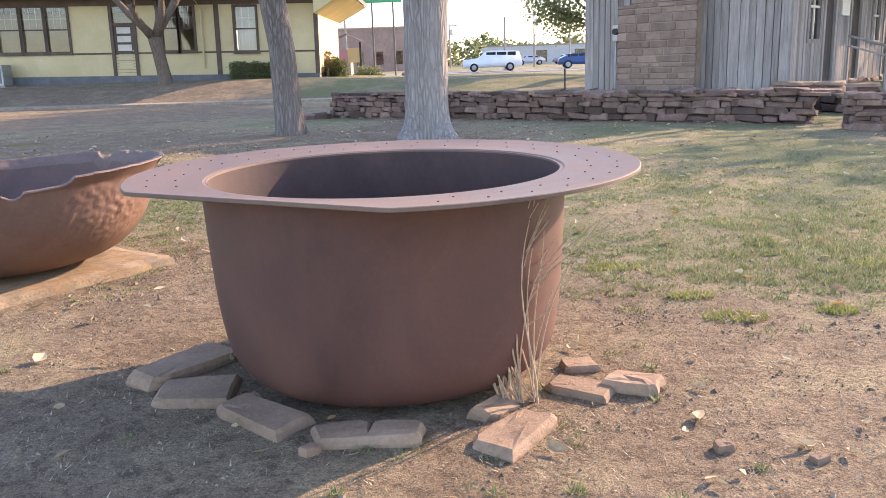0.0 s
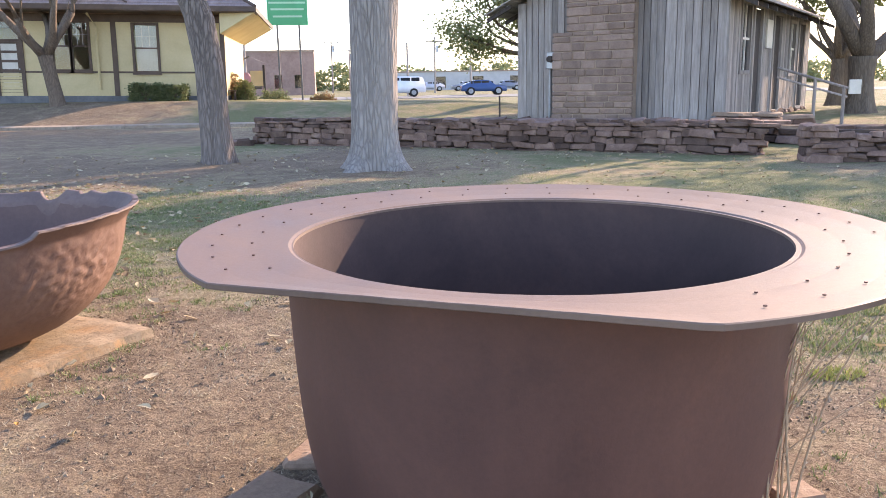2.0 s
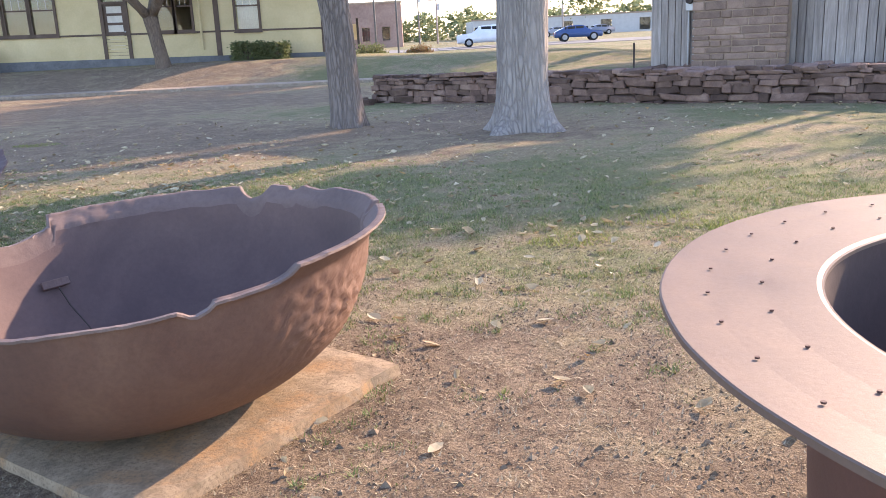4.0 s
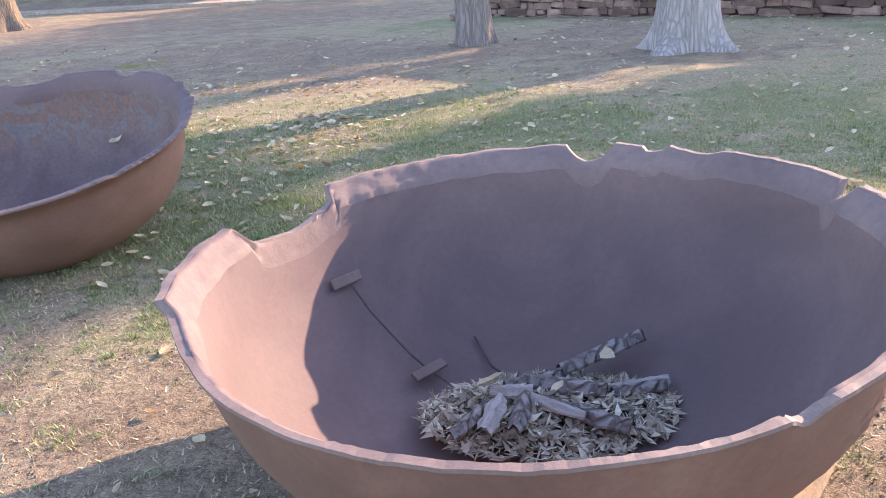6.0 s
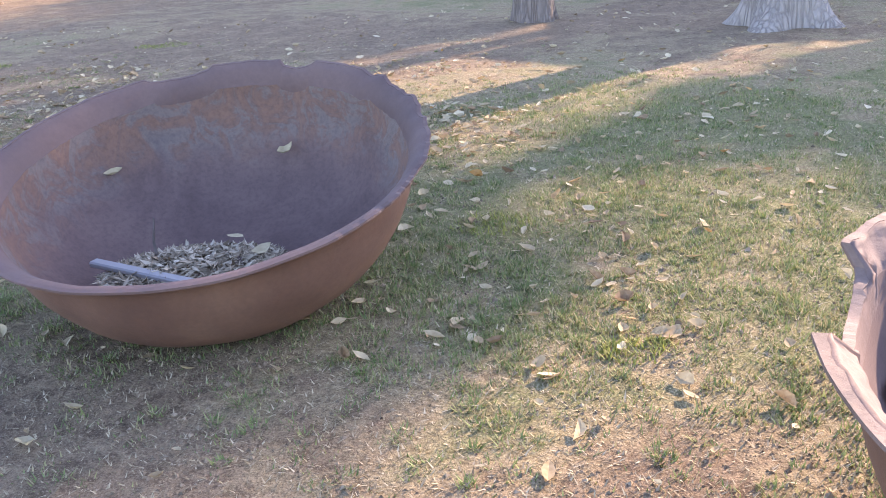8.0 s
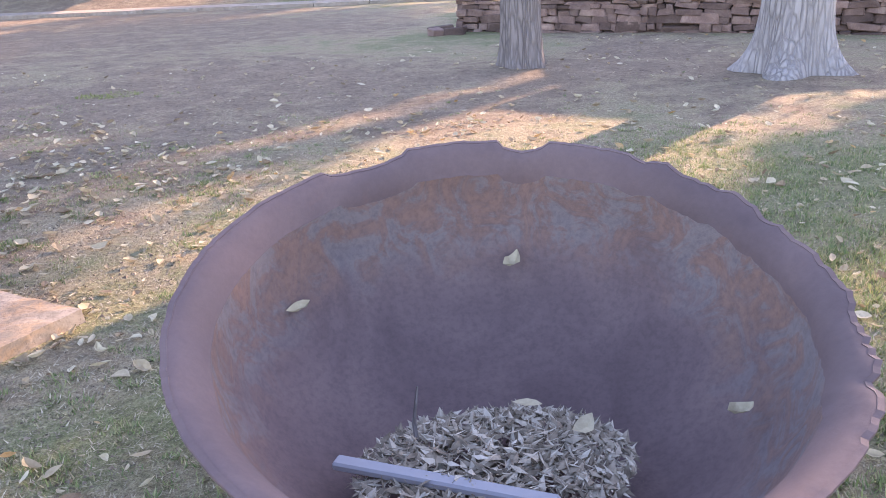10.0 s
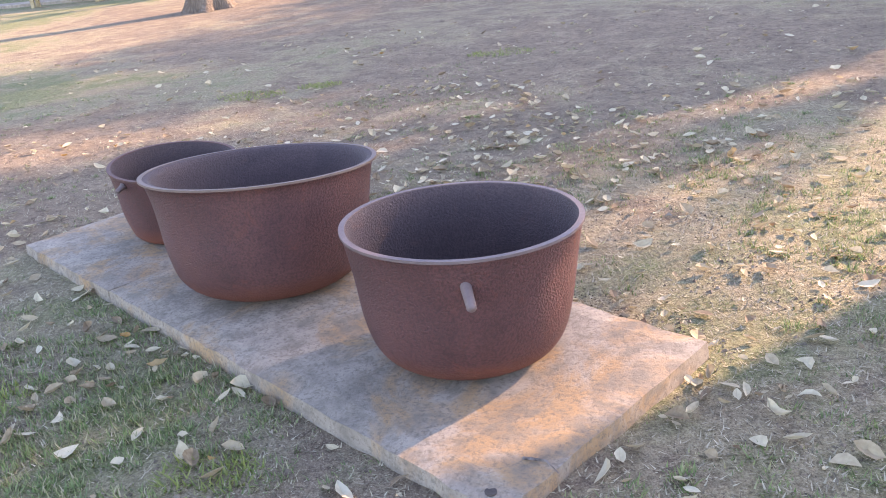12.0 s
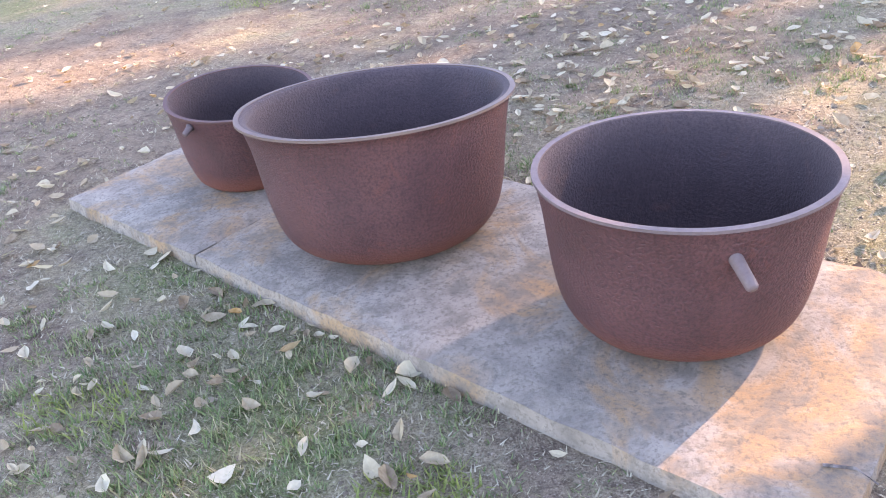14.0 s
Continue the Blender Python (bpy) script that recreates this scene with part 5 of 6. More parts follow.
far_block("brick_building", -24.0, -2.2, 110.0, 124.0, 5.5, M_BRICK_FAR, "long flat-roofed red brick building across the road", [(k * 2.6 + 1.0, k * 2.6 + 2.0, 0.9, 2.6) for k in range(8)])
red = thing("red_roofed_shed", (-8.7, 72.0, 0), 0, "low shed with a red roof", "shed")
part("wall", boxed((-1.6, 0, -0.2), (1.6, 2.5, 1.5)), M_MORTAR, red)
M_REDROOF = plain("red_roof", (0.42, 0.14, 0.1))
bm = bmesh.new()
vs = [bm.verts.new(q) for q in ((-1.9, -0.3, 1.45), (1.9, -0.3, 1.45), (1.3, 1.25, 2.4), (-1.3, 1.25, 2.4), (-1.9, 2.8, 1.45), (1.9, 2.8, 1.45))]
for q in ((0, 1, 2, 3), (3, 2, 5, 4), (1, 5, 2), (0, 3, 4), (0, 4, 5, 1)):
    bm.faces.new([vs[i] for i in q])
part("roof", bm, M_REDROOF, red)
far_block("low_warehouse", 10.0, 62.0, 150.0, 165.0, 3.2, plain("pale_far_wall", (0.5, 0.48, 0.46)), "long low pale building far off", [(k * 7 + 2, k * 7 + 4, 0.3, 2.4) for k in range(6)])

# ---- utility poles ----
def pole(x, y, h, arm=True, group="utility poles"):
    p = thing("utility_pole", (x, y, 0), 0, "wooden utility pole by the road", "pole", group)
    # pale board colour on shaft and arm stands in for distance haze
    part("shaft", tubes((((0, 0, -0.3), (0, 0, h)), [0.14, 0.09])), M_BARN, p)
    if arm:
        part("crossarm", boxed((-1.1, -0.06, h - 0.7), (1.1, 0.06, h - 0.55)), M_BARN, p)
        for dx in (-1.0, 0.0, 1.0):
            part("insulator", tubes((((dx, 0, h - 0.55), (dx, 0, h - 0.35)), 0.05), seg=6), M_GREYBASE, p)
        part("transformer", tubes((((0.3, -0.2, h - 2.0), (0.3, -0.2, h - 1.1)), 0.22)), M_METAL, p)


for px, py, ph, ar in ((2.7, 120, 6.6, True), (0.3, 130, 8.2, True), (7.5, 85, 5.3, False), (-8.2, 80, 5.2, False), (16.0, 96, 7.5, False), (13.0, 105, 7.0, True)):
    pole(px, py, ph, ar)


# ---- vehicles ----
def vehicle(name, loc, rz, L, W, H, paint, label, suv=True):
    v = thing(name, loc, rz, label, "car")
    bm = bmesh.new()
    hood = H * 0.6
    prof = [(-L / 2, 0.35), (-L / 2, hood * 0.92), (-L / 2 + 0.15, hood), (-L * 0.24, hood * 1.05), (-L * 0.12, H * 0.96), (-L * 0.04, H), (L * 0.36, H), (L * 0.46, H * 0.93), (L / 2 - 0.08, hood * 1.05), (L / 2, hood * 0.9), (L / 2, 0.38)]
    if not suv:
        prof[5:8] = [(0.0, H), (L * 0.2, H * 0.98), (L * 0.36, H * 0.8)]
    a = [bm.verts.new((x, -W / 2 + (0.14 if z > hood * 1.06 else 0.0), z)) for x, z in prof]
    b = [bm.verts.new((x, W / 2 - (0.14 if z > hood * 1.06 else 0.0), z)) for x, z in prof]
    n = len(prof)
    bm.faces.new(a)
    bm.faces.new(list(reversed(b)))
    for k in range(n):
        bm.faces.new((a[(k + 1) % n], a[k], b[k], b[(k + 1) % n]))
    bmesh.ops.bevel(bm, geom=bm.edges[:], offset=0.05, segments=2, affect="EDGES")
    part("body", bm, paint, v, "", True)
    for s in (-1, 1):
        for x0, x1 in ((-L * 0.1, L * 0.06), (L * 0.08, L * 0.24), (L * 0.26, L * 0.4 if suv else L * 0.3)):
            y = s * (W / 2 - 0.1)
            part("side_window", boxed((x0, y - 0.03, hood * 1.12), (x1, y + 0.03, H * 0.93), 0.01), M_DARKGLASS, v)
        for wx in (-L * 0.31, L * 0.3):
            bm = bmesh.new()
            bmesh.ops.create_cone(bm, cap_ends=True, segments=22, radius1=0.39, radius2=0.39, depth=0.26, matrix=pose(wx, s * (W / 2 - 0.12), 0.39, 90))
            wh = part("wheel", bm, M_TYRE, v)
            bm = bmesh.new()
            bmesh.ops.create_cone(bm, cap_ends=True, segments=14, radius1=0.24, radius2=0.2, depth=0.05, matrix=pose(wx, s * (W / 2 + 0.02), 0.39, 90))
            part("rim", bm, M_METAL, wh)
    part("windscreen", boxed((-L * 0.2, -W / 2 + 0.22, hood * 1.12), (-L * 0.13, W / 2 - 0.22, H * 0.9), 0.02), M_DARKGLASS, v)
    for s in (-1, 1):
        part("headlight", boxed((-L / 2 - 0.02, s * W * 0.36 - 0.16, hood * 0.7), (-L / 2 + 0.1, s * W * 0.36 + 0.16, hood * 0.85), 0.02), M_PALE, v)
        part("tail_light", boxed((L / 2 - 0.1, s * W * 0.42 - 0.08, hood * 0.7), (L / 2 + 0.015, s * W * 0.42 + 0.08, hood * 1.0), 0.02), M_REDROOF, v)
    return v


M_DARKGLASS = plain("dark_car_glass", (0.03, 0.035, 0.04), 0.1)
M_TYRE = plain("black_tyre", (0.02, 0.02, 0.02), 0.8)
vehicle("white_suv", (5.63, 78.0, 0.03), -2, 5.5, 2.0, 1.88, plain("white_car_paint", (0.75, 0.77, 0.8), 0.25), "white sport utility vehicle on the far road")
vehicle("blue_car", (14.4, 80.0, 0.03), 176, 4.4, 1.8, 1.45, plain("blue_car_paint", (0.05, 0.1, 0.22), 0.25), "dark blue hatchback parked beyond the road", False)
for k, (px, py, c) in enumerate(((21.0, 128.0, (0.3, 0.3, 0.32)), (15.5, 130.0, (0.5, 0.5, 0.52)), (27.0, 126.0, (0.2, 0.22, 0.26)))):
    vehicle("parked_car", (px, py, 0.0), 0, 4.6, 1.8, 1.5, plain("far_car_paint", c, 0.3), "grey car parked far across the lot", False)

# ---- far woods ----
def far_woods():
    rng = random.Random(4)
    cs = []
    for k in range(150):
        x = -140 + 300 * k / 150 + rng.uniform(-3, 3)
        h = rng.uniform(3.5, 6.5) if x > 0 else rng.uniform(3.0, 5.0)
        y = 178 + rng.uniform(-8, 14)
        for _ in range(70):
            t = rng.random()
            r = 3.0 * math.sin(math.pi * min(1, 0.2 + 0.75 * t))
            cs.append((Vector((x + rng.gauss(0, r * 0.6), y + rng.gauss(0, 1.5), h * t)), None))
    me = leaf_cards(cs, rng, 2, 0.4, 1.1)
    me.name = "far_woods"
    # the woods' haze is only their pale leaf colour
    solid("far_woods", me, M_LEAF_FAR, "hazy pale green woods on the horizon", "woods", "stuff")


far_woods()

# ---- flat stones round the flanged kettle ----
def flag_mesh(seed):
    """A roughly squared flat slab of stone with broken corners and chipped edges."""
    rng = random.Random(seed)
    bm = bmesh.new()
    ring = []
    for cx, cy in ((-1, -1), (1, -1), (1, 1), (-1, 1)):
        x, y = 0.5 * cx + rng.uniform(-0.1, 0.1), 0.5 * cy + rng.uniform(-0.1, 0.1)
        if rng.random() < 0.45:
            k = rng.uniform(0.15, 0.4)
            two = [(x - k * 0.5 * cx, y), (x, y - k * 0.5 * cy)]
            ring += two if cx * cy < 0 else two[::-1]
        else:
            ring.append((x, y))
    out = []
    for (a, b), (c, d) in zip(ring, ring[1:] + ring[:1]):
        out += [(a, b), ((a + c) / 2 + rng.uniform(-0.045, 0.045), (b + d) / 2 + rng.uniform(-0.045, 0.045))]
    n = len(out)
    slant = rng.uniform(-0.12, 0.12), rng.uniform(-0.12, 0.12)
    g = [[bm.verts.new((x * s, y * s, z + (slant[0] * x + slant[1] * y if z > 0.4 else 0) + rng.uniform(-0.03, 0.03))) for x, y in out] for s, z in ((1.0, 0.0), (1.03, 0.6), (0.97, 0.84), (0.88, 1.0))]
    for a, b in zip(g, g[1:]):
        for k in range(n):
            bm.faces.new((a[k], a[(k + 1) % n], b[(k + 1) % n], b[k]))
    inner = [bm.verts.new((v.co.x * 0.5, v.co.y * 0.5, v.co.z + rng.uniform(-0.04, 0.06))) for v in g[-1]]
    for k in range(n):
        bm.faces.new((g[-1][k], g[-1][(k + 1) % n], inner[(k + 1) % n], inner[k]))
    bm.faces.new(inner)
    bm.faces.new(list(reversed(g[0])))
    bmesh.ops.recalc_face_normals(bm, faces=bm.faces[:])
    me = mesh_of(bm, "flat_stone")
    me.materials.append(M_FLAG)
    return me


FLAT = [flag_mesh(700 + k) for k in range(8)]
rngs = random.Random(11)
for px, py, sx, sy, sz, rz, lean in ((-1.16, 3.22, 0.44, 0.18, 0.1, 55, 0), (-1.04, 2.93, 0.28, 0.23, 0.07, 8, 0), (-0.75, 2.69, 0.34, 0.15, 0.075, -33, 0), (-0.45, 2.53, 0.2, 0.15, 0.06, 2, 0), (-0.28, 2.53, 0.17, 0.14, 0.07, -6, 0),
                                     (0.045, 2.69, 0.19, 0.11, 0.05, 52, 22), (0.115, 2.5, 0.28, 0.17, 0.065, 56, 0), (0.4, 2.84, 0.23, 0.14, 0.05, -25, 0), (0.6, 2.86, 0.21, 0.13, 0.085, -27, 0), (0.43, 3.06, 0.13, 0.09, 0.06, 10, 0), (-0.98, 3.62, 0.24, 0.16, 0.05, 70, 0)):
    stone = put_stone("flat_stone", FLAT, None, (px, py, -0.6 * sz), (sx * 0.97, sy * 0.97, sz * 1.05), rz, rngs, 4)
    stone.matrix_basis = stone.matrix_basis @ pose(0, 0, 0, lean)
    tagged(stone, "tan flat stone laid against the kettle's foot", "stone", "stones round the kettle")
for px, py, s in ((-0.83, 2.86, 0.06), (-0.55, 2.43, 0.06), (-3.05, 4.2, 0.11), (0.75, 2.35, 0.06), (1.3, 2.2, 0.04), (1.0, 2.25, 0.05)):
    tagged(put_stone("small_stone", FLAT, None, (px, py, -0.004), (s, s * 0.8, s * 0.5), rngs.uniform(0, 180), rngs, 5), "small pale stone lying on the bare earth", "stone")


# ---- dead stems at the kettle's side ----
stems = thing("dead_weed_stems", (0.135, 2.765, 0), 0, "tuft of tall dry brown weed stems", "dead plant")
rngw = random.Random(21)
for k in range(30):
    h = rngw.uniform(0.56, 0.8) if k % 11 else rngw.uniform(0.4, 0.55)
    lean = rngw.uniform(-0.02, 0.15) if k % 7 else rngw.uniform(0.22, 0.38)
    bow = rngw.uniform(0.0, 0.06) if k % 5 else rngw.uniform(0.08, 0.14)
    b0 = Vector((rngw.uniform(-0.05, 0.09), rngw.uniform(-0.03, 0.06), 0))
    pts = [b0]
    for i in range(1, 9):
        t = i / 8
        pts.append(b0 + Vector((lean * t * t + 0.012 * math.sin(5 * t + k) - bow * math.sin(math.pi * t), 0.2 * lean * t + 0.012 * math.cos(4 * t + k), h * (t - 0.05 * t * t * (k % 3)))))
    bm = bmesh.new()
    tube_between(bm, pts, [0.0042 - 0.0026 * i / 8 for i in range(9)], 5)
    part("stem", bm, M_STEM, stems)


# ---- lugs and iron bits ----
def lug(parent, base, tip, r):
    bm = bmesh.new()
    b, t = Vector(base), Vector(tip)
    tube_between(bm, [b, b.lerp(t, 0.15), b.lerp(t, 0.5), t - (t - b) * 0.06, t], [r * 1.5, r * 1.1, r, r * 0.92, r * 0.6], 12)
    return part("lug", bm, M_POT_RIM, parent, "worn iron lug", True)


lug(pot_a, (0.032, -0.335, 0.388), (0.06, -0.43, 0.336), 0.0155)
lug(pot_c, (-0.13, -0.27, 0.33), (-0.145, -0.31, 0.315), 0.012)


def iron_bar(loc, ln, w, rz, rx=0.0, ry=0.0):
    bm = boxed((-ln / 2, -w / 2, 0), (ln / 2, w / 2, w * 0.35), 0.003)
    return solid("iron_clamp", bm, M_FLAKE, "rusted iron clamp bar lying in the pan", "iron bar", m=pose(*loc, rx, ry, rz))


iron_bar((-3.28, 5.505, 0.345), 0.12, 0.036, 50, 62)
iron_bar((-3.02, 5.31, 0.112), 0.13, 0.036, 47, 26)
part("rod", tubes((((-3.255, 5.48, 0.335), (-3.2, 5.44, 0.262), (-3.14, 5.41, 0.198), (-3.08, 5.36, 0.15), (-3.03, 5.32, 0.12), (-2.96, 5.27, 0.088)), 0.0035), seg=5), M_DARKWOOD, thing("iron_rod", (0, 0, 0), 0, "thin bent dark rod between the clamps", "rod"))


part("rod", tubes((((-2.875, 5.5, 0.125), (-2.85, 5.43, 0.1), (-2.825, 5.36, 0.09), (-2.79, 5.31, 0.088)), 0.0035), seg=5), M_DARKWOOD, thing("iron_rod", (0, 0, 0), 0, "short bent dark rod beside the bark litter", "rod"))


def litter_heap(name, loc, rx, ry, rz, count, label, seed, size=0.05, base_z=None):
    """Leaf crumbs, twigs and bark chips in a low heap."""
    rng = random.Random(seed)
    v, f = [], []
    for _ in range(count):
        a, q = rng.uniform(0, 6.283), math.sqrt(rng.random())
        p = Vector((rx * q * math.cos(a), ry * q * math.sin(a), 0))
        p.z = rz * (1 - q * q) * rng.uniform(0.4, 1.0) + (base_z(p) if base_z else 0)
        u = Vector((rng.uniform(-1, 1), rng.uniform(-1, 1), rng.uniform(-0.45, 0.45))).normalized()
        w = u.cross(Vector((rng.uniform(-0.5, 0.5), rng.uniform(-0.5, 0.5), 1))).normalized()
        s = size * rng.uniform(0.4, 1.4)
        wd = s * rng.choice((0.08, 0.12, 0.3, 0.45))
        n = u.cross(w) * wd * 0.4
        k = len(v)
        v += [p - u * s, p - w * wd + n, p + u * s, p + w * wd + n, p - n]
        f += [(k, k + 1, k + 2), (k, k + 2, k + 3), (k, k + 4, k + 1), (k + 1, k + 4, k + 2), (k + 2, k + 4, k + 3), (k + 3, k + 4, k)]
    me = bpy.data.meshes.new(name)
    me.from_pydata([tuple(x) for x in v], [], f)
    return solid(name, me, M_LITTER, label, "debris", "stuff", m=pose(*loc))


litter_heap("bark_and_leaf_litter", (-2.68, 5.08, 0.075), 0.36, 0.22, 0.085, 2600, "heap of bark chips, twigs and dry leaves in the pan", 3, 0.026, lambda p: 0.25 * (p.x * p.x + p.y * p.y))
litter_heap("leaf_litter", (-5.13, 6.88, 0.115), 0.36, 0.27, 0.1, 3600, "heap of dry twigs and leaves in the rusted pan", 4, 0.026, lambda p: 0.3 * (p.x * p.x + p.y * p.y))


def bark_piece(loc, ln, w, rz, seed, ry=0.0):
    bm = bmesh.new()
    rng = random.Random(seed)
    n = 9
    rows = []
    for i in range(n + 1):
        t = i / n
        ww = w * (0.55 + 0.45 * math.sin(math.pi * (0.1 + 0.8 * t))) * rng.uniform(0.8, 1.15)
        rows.append([(ln * (t - 0.5), ww * c, w * 0.5 * (1 - (c * 1.6) ** 2) + rng.uniform(-0.003, 0.003)) for c in (-0.6, -0.25, 0.1, 0.55)])
    top = [[bm.verts.new(p) for p in r] for r in rows]
    low = [[bm.verts.new((p[0], p[1], p[2] - 0.008)) for p in r] for r in rows]
    for g, fl in ((top, False), (low, True)):
        for i in range(n):
            for j in range(3):
                q = (g[i][j], g[i + 1][j], g[i + 1][j + 1], g[i][j + 1])
                bm.faces.new(tuple(reversed(q)) if not fl else q)
    for j in (0, 3):
        for i in range(n):
            bm.faces.new((top[i][j], top[i + 1][j], low[i + 1][j], low[i][j]))
    return solid("bark_piece", bm, M_BARK_DARK, "curled strip of dark tree bark in the pan", "bark", m=pose(*loc, 0, ry, rz))


for k, (px, py, pz, ln, w, rz) in enumerate(((-2.5, 5.27, 0.17, 0.3, 0.05, 28), (-2.42, 5.12, 0.13, 0.16, 0.04, 10), (-2.62, 5.12, 0.15, 0.22, 0.05, -20), (-2.76, 5.0, 0.15, 0.2, 0.045, 75), (-2.58, 4.98, 0.14, 0.24, 0.05, -35), (-2.9, 4.98, 0.14, 0.18, 0.04, 55), (-2.7, 5.18, 0.14, 0.2, 0.04, 15))):
    bark_piece((px, py, pz), ln, w, rz, 300 + k, -6 if k == 0 else 0)
M_GREYWOOD = two_scale("weathered_grey_wood", (0.2, 0.165, 0.14), (0.33, 0.285, 0.25), (0.48, 0.43, 0.38), 6, 60, 0.9, 0.6, 0.006, stretch=(1, 6, 6))
for px, py, pz, ln, w, rz, sd in ((-2.84, 4.98, 0.15, 0.17, 0.05, 72, 351), (-2.78, 5.09, 0.16, 0.12, 0.04, -6, 352), (-2.41, 5.15, 0.125, 0.17, 0.04, 12, 353), (-2.66, 5.0, 0.16, 0.17, 0.03, -38, 354)):
    o = bark_piece((px, py, pz), ln, w, rz, sd)
    o.data.materials[0] = M_GREYWOOD
    o.name = "wood_piece"
    tagged(o, "weathered grey split wood piece on the litter", "wood")
pipe = thing("pale_board_strip", (-5.3, 6.8, 0.185), -31, "pale weathered strip lying in the pan's litter", "strip")
bm = boxed((-0.27, -0.022, -0.012), (0.3, 0.022, 0.012), 0.006)
part("strip", bm, plain("weathered_pale_strip", (0.3, 0.29, 0.29), 0.8), pipe)
part("twig", tubes((((-5.31, 7.0, 0.14), (-5.315, 7.01, 0.22), (-5.3, 7.02, 0.32)), [0.007, 0.006, 0.003]), seg=6), M_BARK_DARK, thing("upright_twig", (0, 0, 0), 0, "short dark twig standing in the litter", "twig"))
for k, pts in enumerate((((1.55, 2.3, 0.015), (1.75, 2.42, 0.03), (1.9, 2.43, 0.02), (2.05, 2.6, 0.05)), ((1.0, 1.75, 0.012), (1.12, 1.9, 0.03), (1.14, 2.06, 0.02)), ((-7.02, 7.86, 0.07), (-6.96, 7.84, 0.075), (-6.93, 7.8, 0.068)))):
    part("stick", tubes((pts, [(0.009 if k < 2 else 0.0045) - 0.0012 * i for i in range(len(pts))]), seg=6), M_BARK_DARK, thing("fallen_twig", (0, 0, 0), 0, "thin dark twig lying on the ground", "twig"))

# solid dark disc in place of a bore; its colour is the hole's shade
part("dark_hole_disc", tubes((((-7.098, 7.74, 0.05), (-7.098, 7.74, 0.0635)), 0.016), seg=12), M_DARKWOOD, thing("slab_hole", (0, 0, 0), 0, "small round drilled hole in the slab corner", "hole"))


# ---- fallen leaves ----
def curled_leaf(v, f, p, s, rz, rng):
    u = Vector((math.cos(rz), math.sin(rz), rng.uniform(-0.15, 0.4)))
    w = Vector((-math.sin(rz), math.cos(rz), rng.uniform(-0.55, 0.55)))
    curl = rng.uniform(0.1, 0.95) * s
    bend = rng.uniform(-0.5, 0.5) * s
    wid = s * rng.uniform(0.3, 0.66)
    k = len(v)
    for t, ww in ((-1.0, 0.05), (-0.5, 0.8), (0.1, 1.0), (0.62, 0.6), (1.0, 0.04)):
        c = p + u * (s * t) + w * (bend * t * t) + Vector((0, 0, curl * t * t * 0.55))
        e = Vector((0, 0, curl * 0.7 * ww))
        v.extend([c - w * wid * ww + e, c, c + w * wid * ww + e * rng.uniform(0.4, 1.2)])
    for i in range(4):
        a, b = k + i * 3, k + i * 3 + 3
        f.extend([(a, a + 1, b + 1, b), (a + 1, a + 2, b + 2, b + 1)])


def in_slab(x, y, m=0.0):
    q = Vector((x, y)) - O2
    if -m < q.dot(F2) < 3.2 + m and -m < q.dot(G2) < 1.0 + m:
        return True
    q = Vector((x, y)) - Vector((-2.53, 4.13))
    d = Vector((0.585, 0.811))
    return -m < q.dot(d) < 1.22 + m and -m < q.dot(Vector((-d.y, d.x))) < 0.95 + m


def clear_of_kettles(x, y):
    return all(math.hypot(x - a, y - b) > r for a, b, r in ((-0.319, 3.255, 0.62), (-2.7, 5.02, 0.35), (-5.03, 7.1, 0.3)))


def leaf_cover(x, y):
    """More dry leaves round the long slab, few near the first kettle."""
    return 0.07 + 0.95 * math.exp(-((x + 7.6) ** 2 / 9 + (y - 9.6) ** 2 / 5.5)) + 0.25 * math.exp(-((x + 3.5) ** 2 + (y - 8.5) ** 2) / 8)


def fallen_leaves():
    rng = random.Random(8)
    v, f, n = [], [], 0
    while n < 5400:
        x, y = rng.uniform(-15, 6), rng.uniform(0.8, 17)
        k = leaf_cover(x, y) * (0.55 + 1.1 * max(0, noise.noise(Vector((x * 0.9, y * 0.9, 6)))) * 2)
        if rng.random() > k or in_slab(x, y, 0.02) or not clear_of_kettles(x, y):
            continue
        curled_leaf(v, f, Vector((x, y, ground_z(x, y) + 0.012)), rng.choice((0.016, 0.024, 0.03, 0.036, 0.042)) * rng.uniform(0.8, 1.1), rng.uniform(0, 6.283), rng)
        n += 1
    me = bpy.data.meshes.new("fallen_leaves")
    me.from_pydata([tuple(a) for a in v], [], f)
    solid("fallen_leaves", me, M_FALLEN, "scattered curled dry leaves on the grass", "leaves", "stuff")
    # the few single leaves that lie in the kettles and on stones
    for px, py, pz in ((-4.86, 7.62, 0.38), (-5.58, 7.45, 0.38), (-4.5, 6.8, 0.24), (-5.0, 7.02, 0.22), (-4.88, 6.9, 0.2), (-2.66, 5.03, 0.2), (-2.5, 5.2, 0.2), (-2.84, 5.1, 0.18), (-1.2, 4.9, 0.02), (-1.12, 4.78, 0.02)):
        v, f = [], []
        curled_leaf(v, f, Vector((0, 0, 0)), 0.04, rng.uniform(0, 6), rng)
        me = bpy.data.meshes.new("dry_leaf")
        me.from_pydata([tuple(a) for a in v], [], f)
        solid("dry_leaf", me, M_FALLEN, "single pale curled dry leaf", "leaf", m=pose(px, py, pz))


fallen_leaves()


